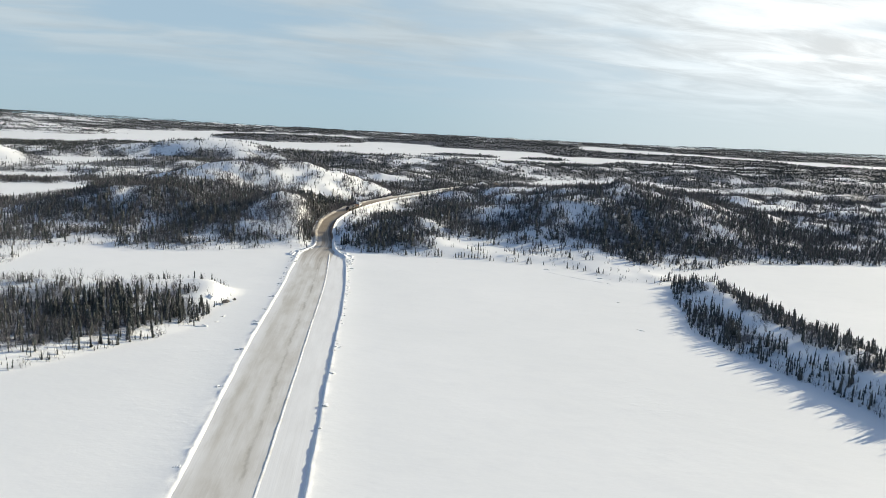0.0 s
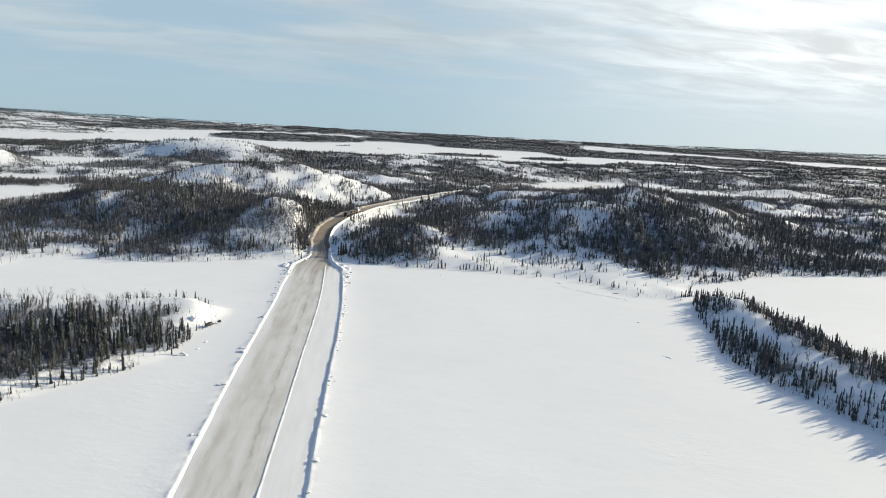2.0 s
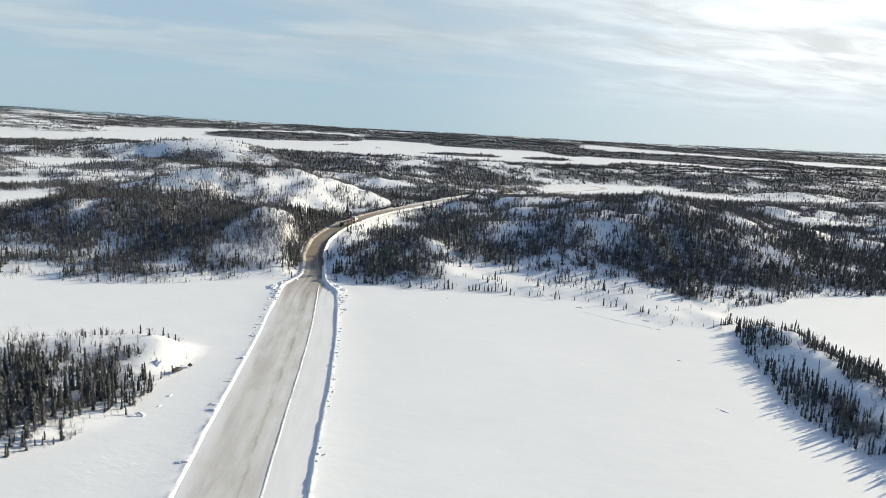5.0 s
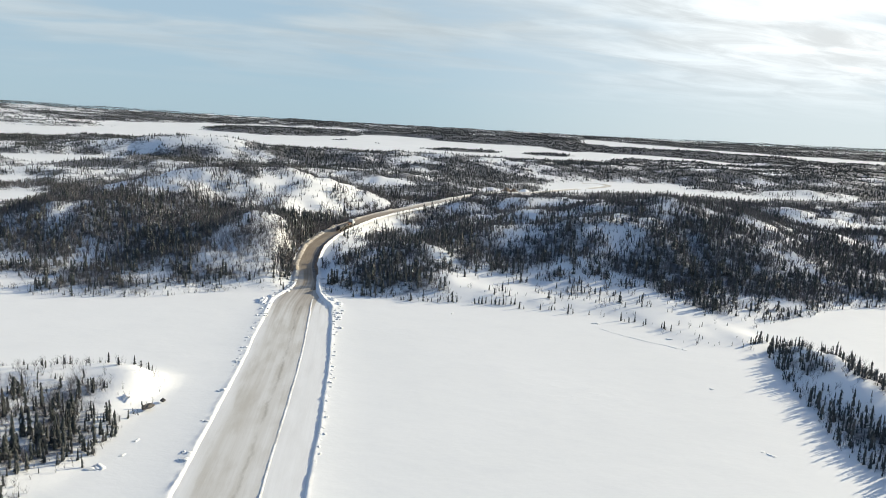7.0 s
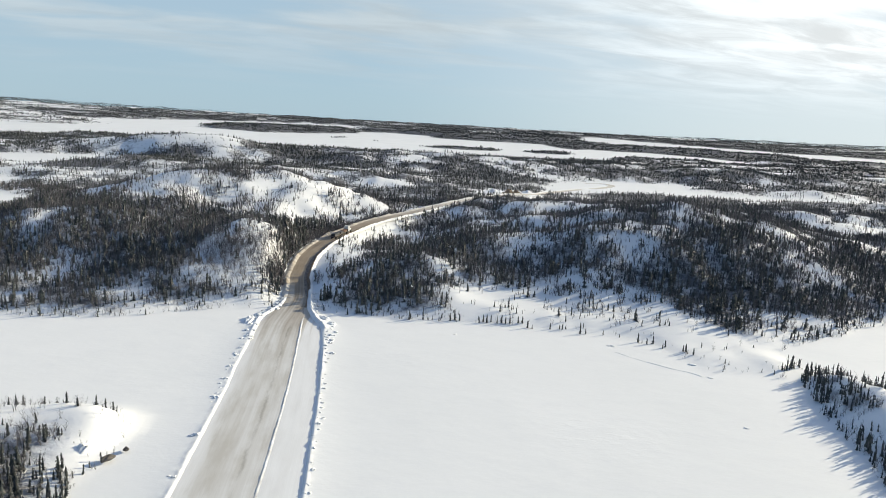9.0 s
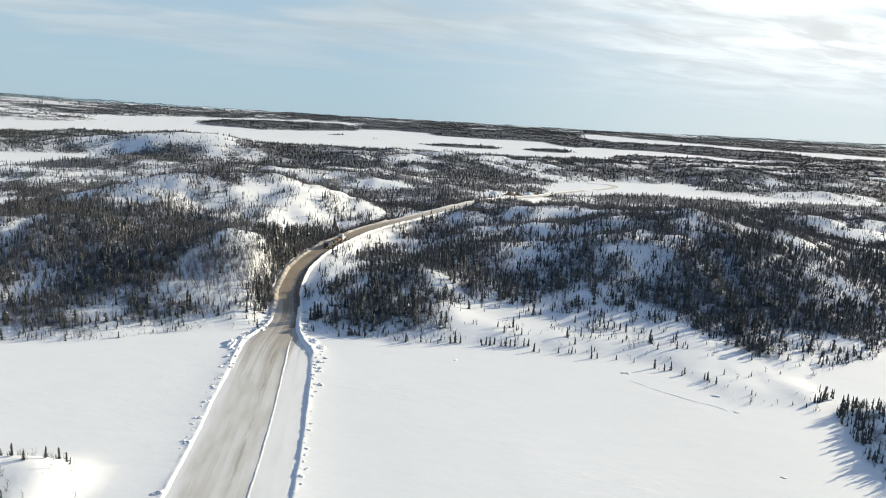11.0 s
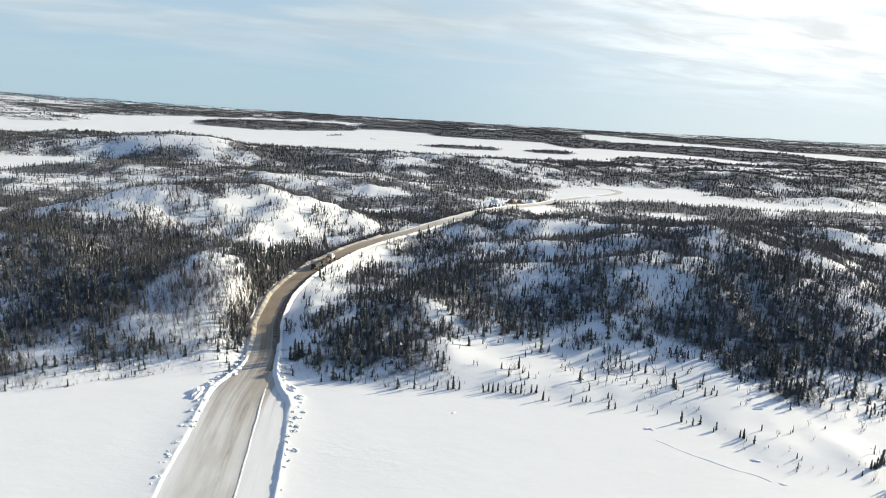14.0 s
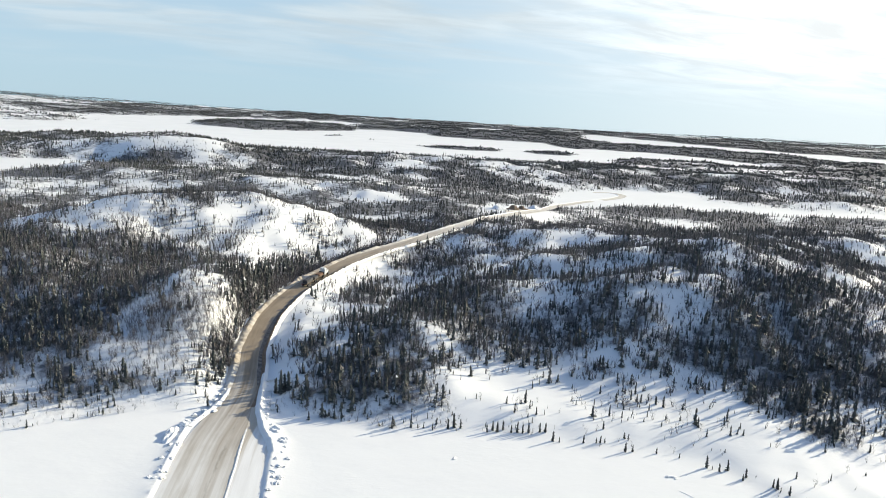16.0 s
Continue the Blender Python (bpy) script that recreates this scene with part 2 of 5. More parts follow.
SNOW = snow_ground()
BANK = bank_snow()
DIRTY_BANK = bank_snow("sanded_bank_snow", (0.27, 0.22, 0.165), 0.95, (0.60, 0.54, 0.46), True)
WINDROW = bank_snow("windrow_snow", (0.46, 0.45, 0.43), 0.75, (0.80, 0.80, 0.785))
ICE_COAT = ((0.74, 0.725, 0.695), (0.63, 0.605, 0.56), (0.50, 0.465, 0.405))
SAND_COAT = ((0.41, 0.335, 0.245), (0.295, 0.232, 0.165), (0.20, 0.152, 0.104))
LANE_COAT = ((0.88, 0.87, 0.85), (0.83, 0.82, 0.80), (0.77, 0.755, 0.73))
ICE = track_surface("sanded_ice", ICE_COAT, SAND_COAT, 0.55, 270, 345)
LANE = track_surface("packed_snow_lane", LANE_COAT, ((0.58, 0.53, 0.46), (0.50, 0.445, 0.37), (0.42, 0.36, 0.29)), 0.7, 296, 326)
PALE = track_surface("gritty_snow_track", SAND_COAT, ((0.72, 0.68, 0.61), (0.64, 0.59, 0.52), (0.56, 0.51, 0.44)), 0.7, 470, 600)
NEEDLES = needles()
BARK = plain("spruce_bark", (0.075, 0.060, 0.048), 0.9, vary=0.4, scale=6)
TWIG = plain("bare_twigs", (0.142, 0.132, 0.134), 0.9, vary=0.4, scale=0.3)
ROCK = plain("dark_granite", (0.10, 0.088, 0.078), 0.85, vary=0.5, scale=1.2)
# grit colour darkened to take in the snow bank's shade on the road edge
SHADED_GRIT = plain("shaded_grit", (0.19, 0.165, 0.145), 0.95, vary=0.5, scale=0.8)
GRAVEL = plain("brown_gravel", (0.20, 0.145, 0.10), 0.95, vary=0.4, scale=1.0)


# ---- numeric helpers for the land ----
def smooth(u):
    u = np.clip(u, 0.0, 1.0)
    return u * u * (3 - 2 * u)


def value_noise(x, y, seed):
    xi, yi = np.floor(x).astype(np.int64), np.floor(y).astype(np.int64)
    fx, fy = smooth(x - xi), smooth(y - yi)

    def h(a, b):
        k = (a * 374761393 + b * 668265263 + seed * 974634777) & 0xFFFFFFFF
        k = ((k ^ (k >> 13)) * 1274126177) & 0xFFFFFFFF
        return ((k ^ (k >> 16)) & 0xFFFF) / 32767.5 - 1.0

    return ((h(xi, yi) * (1 - fx) + h(xi + 1, yi) * fx) * (1 - fy)
            + (h(xi, yi + 1) * (1 - fx) + h(xi + 1, yi + 1) * fx) * fy)


def fbm(x, y, size, octaves=4, seed=1, gain=0.5):
    total, amp, norm = 0.0, 1.0, 0.0
    for k in range(octaves):
        f = 2.03 ** k / size
        total = total + amp * value_noise(x * f + 17.3 * k, y * f - 9.1 * k, seed + k)
        norm += amp
        amp *= gain
    return total / norm * 1.5


def inside(x, y, poly):
    """Metres inside a closed outline (negative outside)."""
    best = np.full(x.shape, 1e12)
    odd = np.zeros(x.shape, bool)
    for (ax, ay), (bx, by) in zip(poly, poly[1:] + poly[:1]):
        ex, ey = bx - ax, by - ay
        t = np.clip(((x - ax) * ex + (y - ay) * ey) / (ex * ex + ey * ey), 0, 1)
        best = np.minimum(best, (x - ax - t * ex) ** 2 + (y - ay - t * ey) ** 2)
        if ay != by:
            odd ^= ((ay > y) != (by > y)) & (x < ax + (y - ay) / ey * ex)
    return np.where(odd, 1, -1) * np.sqrt(best)


# ---- the plan: shores, lakes, hills ----
MAINLAND = [
    (-7000, -400), (-900, 110), (-400, 185), (-230, 215), (-176, 239), (-178, 250), (-182, 267), (-181, 283), (-170, 294), (-166, 299), (-155, 292), (-144, 289),
    (-129, 292), (-119, 297), (-105, 304), (-91, 312), (-77, 318), (-68, 324), (-58, 326), (-46, 316), (-31, 316), (-16, 315), (0, 314), (9, 315),
    (18, 314), (30, 313), (44, 311), (55, 309), (63, 306), (67, 302), (70, 297), (73, 290), (76, 283), (80, 276), (90, 274), (99, 274),
    (103, 272), (113, 281), (112, 298), (117, 303), (124, 309), (134, 315), (152, 328), (164, 338), (197, 351), (233, 360), (275, 362), (420, 370),
    (700, 310), (7000, -400), (7000, 7000), (-7000, 7000),
]
ISLANDS = [
    [(-72, 222), (-70, 212), (-70, 204), (-71, 197), (-72, 186), (-72, 172), (-73, 163), (-80, 152), (-85, 145), (-93, 132), (-101, 121), (-110, 113), (-135, 100), (-190, 95), (-215, 130), (-200, 180), (-160, 205), (-120, 218), (-95, 226), (-80, 227)],
    [(108, 277), (105, 266), (100, 247), (97, 232), (93, 214), (90, 196), (93, 176), (99, 161), (105, 143), (109, 128), (113, 110), (130, 60), (160, 50), (150, 100), (138, 160), (133, 210), (129, 245), (125, 268), (117, 278)],
]
RIVER_LAKE = [
    (129, 980), (186, 1046), (240, 1084), (273, 1068), (335, 1096), (315, 1007), (343, 981), (369, 961), (402, 962), (425, 943), (515, 963), (680, 990),
    (760, 930), (620, 850), (448, 854), (408, 854), (375, 868), (357, 868), (337, 890), (309, 895), (272, 878), (249, 900), (217, 894), (183, 883),
    (148, 857), (118, 835), (106, 850), (113, 890),
]
WEST_POND = [
    (-323, 470), (-317, 493), (-312, 523), (-306, 556), (-305, 589), (-321, 585), (-347, 587), (-368, 578), (-385, 566), (-500, 560), (-470, 460),
]
WEST_POOL = [
    (-456, 678), (-438, 695), (-414, 707), (-393, 695), (-377, 651), (-384, 628), (-410, 650), (-421, 623), (-540, 610), (-560, 690),
]
WEST_LAKE = [
    (-588, 968), (-546, 994), (-494, 1023), (-466, 1035), (-446, 1044), (-434, 1030), (-424, 986), (-420, 942), (-426, 900), (-445, 875), (-470, 845), (-560, 850),
    (-740, 900), (-760, 1040),
]
BIG_LAKE = [
    (-2600, 1200), (-1400, 1400), (-855, 1490), (-856, 1583), (-857, 1690), (-820, 1738), (-757, 1740), (-722, 1775), (-724, 1944), (-671, 1958), (-570, 1826), (-512, 1770),
    (-433, 1628), (-361, 1491), (-328, 1445), (-288, 1452), (-250, 1476), (-214, 1519), (-163, 1557), (-105, 1539), (-51, 1578), (7, 1579), (64, 1581), (124, 1602),
    (182, 1603), (248, 1646), (308, 1647), (362, 1695), (428, 1920), (546, 2062), (623, 2064), (689, 2031), (739, 1968), (813, 1970), (902, 2004), (952, 2108),
    (889, 2143), (856, 2261), (819, 2394), (773, 2530), (702, 2615), (595, 2579), (506, 2623), (413, 2516), (408, 2625), (380, 2776), (336, 2843), (228, 2844),
    (121, 2844), (14, 2888), (-81, 2905), (-85, 3049), (-222, 3123), (-337, 3090), (-373, 3060), (-436, 3418), (-477, 3700), (-663, 3720), (-811, 3622), (-940, 3495),
    (-1015, 3394), (-1181, 3158), (-1310, 2924), (-1331, 2708), (-1298, 2605), (-1211, 2511), (-1142, 2465), (-1154, 2296), (-1192, 2185), (-1250, 2122), (-2600, 2100),
]
FAR_LAKE = [
    (700, 3882), (808, 3972), (898, 3841), (981, 3716), (1116, 3603), (1202, 3460), (1303, 3382), (1398, 3305), (1464, 3178), (1573, 3157), (1654, 3085), (1740, 2966),
    (2300, 3000), (2300, 2600), (1499, 2569), (1397, 2623), (1346, 2638), (1343, 2792), (1350, 2939), (1265, 3002), (1146, 2852), (1103, 2880), (1066, 3080), (875, 2991),
    (822, 3128), (711, 3065), (617, 3175), (609, 3389),
]
FAR_POND = [
    (63, 3907), (174, 4071), (292, 3984), (257, 3708), (180, 3575), (100, 3653),
]
LAKES = [RIVER_LAKE, WEST_POND, WEST_POOL, WEST_LAKE, BIG_LAKE, FAR_LAKE, FAR_POND]
LAKE_ISLANDS = [
    [(-924, 2645), (-867, 2601), (-761, 2573), (-643, 2496), (-562, 2550), (-488, 2662), (-416, 2843), (-373, 2972), (-434, 3384), (-511, 3468), (-610, 3432), (-760, 3406), (-854, 3274), (-939, 3149), (-993, 3097), (-974, 2877)],
    [(-84, 2021), (-35, 1955), (9, 1919), (66, 1933), (128, 2010), (144, 2076), (90, 2159), (10, 2119), (-53, 2103)],
    [(213, 2024), (243, 1974), (299, 1957), (370, 2047), (367, 2174), (302, 2176), (247, 2125)],
    [(-378, 2311), (-342, 2357), (-321, 2465), (-358, 2464), (-377, 2409)],
    [(-247, 2266), (-231, 2219), (-227, 2276), (-243, 2326)],
    [(-339, 1623), (-332, 1619), (-335, 1643), (-343, 1659)],
]
# x, y, height, half-lengths, turn in degrees
WEST_HILLS = [
    (-170, 507, 26, 56, 48, 20), (-118, 545, 19, 46, 42, 0), (-76, 560, 8, 28, 32, 0), (-99, 368, 10, 36, 38, 0), (-205, 430, 12, 50, 45, 10), (-150, 400, 8.5, 55, 45, 0), (-94, 440, 10, 26, 60, 0),
]
EAST_HILLS = [
    (118, 455, 24, 62, 62, 0), (84, 398, 7.5, 34, 34, 0), (185, 505, 12, 60, 45, 0), (34, 445, 10, 40, 55, 0), (160, 410, 8.5, 55, 40, 25), (-16, 378, 9, 30, 42, 0),
    (10, 570, 9, 75, 70, 0), (120, 560, 13, 90, 60, 0), (260, 470, 6, 70, 60, 0), (240, 595, 7, 60, 45, 0), (360, 520, 14, 70, 60, 0), (300, 640, 12, 110, 60, 0), (470, 640, 14, 90, 60, 0), (20, 680, 7, 70, 60, 0),
]
ISLAND_KNOLLS = [
    (-128, 199, 3.6, 42, 16, 8), (-84, 213, 2.3, 14, 11, 0), (-150, 150, 1.5, 60, 35, 0), (115, 256, 4.4, 11, 24, 0), (115, 205, 4.4, 13, 45, 0), (122, 142, 4.8, 14, 45, -8),
    (134, 80, 5, 17, 40, -12),
]
MIDDLE_HILLS = [
    (-548, 800, 18, 50, 46, 0), (-372, 1130, 20, 105, 80, 0), (-480, 1160, 14, 120, 80, 0), (-200, 1300, 7, 230, 130, 0), (-20, 1180, 9, 240, 120, 0), (300, 1330, 7, 260, 130, 0),
    (650, 1250, 9, 260, 160, 0), (500, 800, 10, 120, 50, 0), (-300, 850, 8, 160, 100, 0), (-80, 820, 8, 130, 90, 0), (720, 740, 16, 160, 90, 0),
]
FAR_HILLS = [
    (950, 1650, 8, 320, 180, 0), (-700, 2830, 7, 180, 160, 20), (300, 3300, 12, 500, 250, 0), (900, 2750, 10, 300, 150, -15), (1500, 2150, 8, 400, 250, 0), (-2100, 2300, 5, 600, 500, 0),
]
HILLS = WEST_HILLS + EAST_HILLS + ISLAND_KNOLLS + MIDDLE_HILLS + FAR_HILLS
# the road's middle: x, y, z
ROAD = [(20, -420, 0), (-6, -180, 0), (-22.5, -20, 0), (-33.2, 76, 0), (-38, 116, 0), (-43.3, 160, 0), (-47.8, 201, 0), (-52, 238, 0),
        (-56.5, 270, 0), (-58.9, 288, 0.0), (-60.4, 302, 0.0), (-60.8, 318, 0.3), (-61.3, 332, 1.0), (-64.1, 348, 1.9), (-66.8, 361, 3.0), (-68.7, 384, 5.1),
        (-68.6, 400, 6.2), (-66.4, 421, 7.4), (-61.6, 445, 8.4), (-55.2, 465, 9.4), (-48.5, 484, 10.3), (-38, 504, 11.2), (-25, 525, 12.3), (-12.3, 549, 13.4),
        (3, 581, 14.0), (24, 630, 13.5), (46, 677, 11.6), (68, 731, 8.0), (90, 788, 4.0), (110, 846, 0.8), (150, 907, 0.0), (194, 961, 0.0), (214, 1004, 0.0),
        (205, 1030, 0.0), (181, 1022, 0.0)]


def spline(points, step):
    """Points every few metres along a smooth line through the given ones."""
    p = np.array(points, float)
    p = np.vstack([2 * p[0] - p[1], p, 2 * p[-1] - p[-2]])
    out = []
    for a, b, c, d in zip(p, p[1:], p[2:], p[3:]):
        n = max(2, int(np.linalg.norm(c - b) / step))
        for u in np.arange(n) / n:
            out.append(0.5 * (2 * b + (c - a) * u + (2 * a - 5 * b + 4 * c - d) * u * u + (3 * b - a - 3 * c + d) * u ** 3))
    out.append(p[-2])
    return np.array(out)


ROAD_LINE = spline(ROAD, 3.0)
ROAD_COARSE = spline(ROAD[9:31], 12.0)


def road_near(x, y):
    """Distance to the overland road's middle, and the road's height there."""
    best, level = np.full(x.shape, 1e9), np.zeros(x.shape)
    for a, b in zip(ROAD_COARSE, ROAD_COARSE[1:]):
        e = b - a
        t = np.clip(((x - a[0]) * e[0] + (y - a[1]) * e[1]) / (e[0] ** 2 + e[1] ** 2), 0, 1)
        d = np.hypot(x - a[0] - t * e[0], y - a[1] - t * e[1])
        level = np.where(d < best, a[2] + t * e[2], level)
        best = np.minimum(best, d)
    return best, level


def far_rise(x, y):
    return 48 * np.clip((np.hypot(x, y) - 2600) / 2250, 0, 1.2) ** 1.2


def land_depth(x, y):
    """Metres from the nearest shore: positive on land, negative on the ice."""
    r = np.hypot(x, y)
    w = np.clip(r / 120, 1.2, 26)
    wx = x + w * fbm(x, y, 22, 3, 5) + np.clip(r / 60 - 8, 0, 30) * fbm(x, y, 160, 3, 6)
    wy = y + w * fbm(x, y, 22, 3, 8) + np.clip(r / 60 - 8, 0, 30) * fbm(x, y, 160, 3, 9)
    d = inside(wx, wy, MAINLAND)
    for poly in LAKES:
        d = np.minimum(d, -inside(wx, wy, poly))
    for poly in ISLANDS + LAKE_ISLANDS:
        d = np.maximum(d, inside(wx, wy, poly))
    return d


def height(x, y, d=None):
    d = land_depth(x, y) if d is None else d
    r = np.hypot(x, y)
    hills = np.zeros(x.shape)
    for hx, hy, h, a, b, turn in HILLS:
        c, s = math.cos(radians(turn)), math.sin(radians(turn))
        u, v = ((x - hx) * c + (y - hy) * s) / a, ((y - hy) * c - (x - hx) * s) / b
        hills += h * np.exp(-(u * u + v * v) * 0.9)
    knobs = np.abs(fbm(x, y, 46, 4, 21)) * 5.5 + fbm(x, y, 13, 3, 31) * 0.9
    knobs = knobs * (0.25 + np.clip(hills / 14, 0, 0.9)) + np.clip((r - 600) / 700, 0, 1) * (np.abs(fbm(x, y, 125, 4, 41)) * 8.5)
    knobs = knobs * (1 - 0.75 * np.exp(-((x + 420) / 130) ** 2 - ((y - 1130) / 90) ** 2))
    wide = np.clip(r / 22, 9, 70)
    z = smooth(d / wide) * (hills + knobs) + 0.55 * smooth(d / 8.0) + fbm(x, y, 5, 2, 51) * 0.12 * smooth(d / 4)
    near, level = road_near(x, y)
    k = smooth((near - 5.6 - 18 * np.exp(-((x - 54) / 26) ** 2 - ((y - 735) / 34) ** 2)) / 9.0)      # wider at the pull-out
    w = (1 - k) * smooth((d + 13) / 15)
    z = z * (1 - w) + (level - 0.3) * w - 0.05 * (near < 12)
    return z + far_rise(x, y)


# where the woods stand thick (+) or thin (-): x, y, half-lengths, amount
WEST_WOODS = [
    (-158, 400, 40, 55, 0.2), (-250, 400, 45, 60, 0.35), (-212, 455, 22, 12, 0.5), (-222, 428, 30, 24, 0.4), (-115, 343, 8, 10, 0.5), (-165, 402, 16, 14, 0.4), (-145, 355, 36, 24, 0.35), (-120, 335, 14, 12, 0.5), (-96, 325, 20, 5, 0.8), (-197, 408, 10, 8, -0.8),
    (-215, 395, 16, 9, -0.5), (-245, 425, 20, 8, -0.2), (-190, 343, 16, 6, -0.6), (-255, 362, 22, 7, -0.6), (-162, 312, 20, 7, -0.6), (-58, 565, 14, 40, 0.1), (-74, 480, 7, 40, 0.9),
    (-77, 388, 4, 36, 0.9), (-73, 352, 3, 14, 1.1), (-82, 420, 6, 40, 0.8), (-17, 573, 6, 6, 1.3), (-30, 572, 9, 8, -0.6), (-33, 548, 6, 6, -0.6), (-52, 508, 6, 5, -0.7), (-53, 543, 8, 8, -0.7), (-45, 529, 6, 6, 0.4), (-56, 660, 24, 20, -0.4), (-160, 440, 30, 14, 0.3),
]
EAST_WOODS = [
    (45, 452, 4, 16, -0.6), (113, 478, 4, 12, -0.6), (114, 446, 10, 5, -0.6), (147, 456, 10, 5, -0.6), (163, 440, 8, 5, -0.6), (203, 472, 9, 9, -0.7), (75, 401, 9, 3.5, -0.8),
    (84, 396, 4, 3, -0.8), (173, 401, 8, 5, -0.25), (171, 383, 7, 5, -0.3), (121, 382, 5, 3, -0.5), (69, 532, 14, 8, -0.5), (71, 458, 16, 7, -0.5), (88, 441, 9, 5, -0.5),
    (37, 456, 20, 18, -0.45), (266, 560, 50, 40, -0.7), (250, 480, 26, 10, -0.7), (185, 520, 12, 8, -0.5), (130, 500, 9, 8, -0.5),
    (112, 405, 26, 20, 0.15), (138, 392, 34, 26, 0.45), (23, 386, 20, 20, 0.3), (97, 364, 16, 10, 0.7), (165, 362, 60, 18, 0.7), (210, 430, 50, 30, 0.3), (128, 350, 26, 14, 0.95),
    (-54, 392, 5, 50, -0.55), (380, 560, 90, 40, -0.5), (62, 374, 24, 14, 0.45), (60, 520, 24, 20, -0.4), (130, 650, 80, 40, 0.3), (-30, 496, 10, 14, 0.6), (4, 528, 16, 16, -0.4), (15, 490, 12, 14, -0.4), (-36, 458.5, 16, 3.5, -0.6), (-19.5, 424, 6, 5, -0.4),
    (-6.6, 451, 6, 3.5, -0.6), (21, 405, 6, 10, 0.5), (41, 525, 8, 8, 0.5), (50, 397, 20, 12, 0.45), (95, 452, 40, 36, -0.1), (26, 505, 22, 26, -0.2), (55, 384, 36, 10, 0.25), (-18, 346, 20, 16, 0.45), (-30, 334, 14, 8, 0.3),
]
ISLAND_WOODS = [
    (-106, 168, 38, 27, 0.5), (-112, 142, 26, 16, 0.4), (-76, 210, 10, 13, -1.0), (-130, 209, 26, 5, -0.8), (-88, 160, 10, 10, 0.6),
]
MIDDLE_WOODS = [
    (-440, 1110, 110, 70, -0.62), (-335, 1120, 60, 60, -0.4), (-400, 930, 200, 60, 0.3), (-480, 720, 90, 40, 0.3), (460, 830, 120, 30, -0.5), (-260, 760, 200, 120, 0.2), (160, 720, 220, 80, 0.2),
    (300, 640, 90, 50, 0.3), (64, 738, 34, 42, -1.8), (-548, 770, 40, 34, -1.8), (0, 1000, 160, 60, 0.3), (175, 850, 60, 30, 0.6), (260, 860, 90, 40, 0.5),
]
FAR_WOODS = [
    (900, 2900, 1200, 700, 0.7), (300, 4000, 1800, 500, 0.4), (-2200, 3000, 900, 1300, -0.3), (30, 2040, 130, 100, 1.6), (300, 2070, 110, 110, 1.6), (-352, 2390, 60, 90, 1.6),
    (-238, 2272, 40, 60, 1.6), (-337, 1635, 20, 30, 1.6), (-720, 2900, 260, 330, 1.2), (250, 3150, 650, 300, 1.3), (900, 2950, 350, 250, 1.0), (1150, 2600, 450, 200, 1.0), (900, 2350, 500, 200, 0.6),
]
WOODS = WEST_WOODS + EAST_WOODS + ISLAND_WOODS + MIDDLE_WOODS + FAR_WOODS
CLEARINGS = [      # snow-bare crest and birch knoll, with how thin the trees stand
    (0.05, [(-190, 453), (-196, 487), (-184, 500), (-166, 508), (-136, 518), (-107, 536), (-100, 552), (-85, 568), (-68, 562), (-72, 530), (-79, 500), (-84, 488),
            (-88, 460), (-86, 410), (-94, 410), (-108, 458), (-129, 452), (-148, 474), (-176, 454)]),
    (0.28, [(-190, 455), (-195, 487), (-183, 500), (-164, 510), (-158, 495), (-162, 476), (-176, 457)]),
    (0.13, [(-131, 500), (-126, 516), (-106, 530), (-97, 526), (-84, 545), (-72, 552), (-76, 530), (-82, 508), (-88, 492), (-90, 461), (-89, 424), (-104, 466), (-121, 490)]),
    (0.75, [(-110, 362), (-105, 368), (-94, 374), (-86, 382), (-80, 380), (-78, 366), (-76, 350), (-78, 336), (-85, 331), (-95, 329), (-105, 330), (-109, 340), (-108, 351)]),
]
MARSH = [(0, 313), (0, 346), (5, 353), (13, 357), (27, 355), (36, 352), (53, 348), (70, 344), (86, 341), (91, 331), (94, 321), (100, 316), (116, 312),
         (112, 298), (106, 276), (90, 273), (76, 282), (70, 296), (63, 305), (44, 310), (18, 313)]


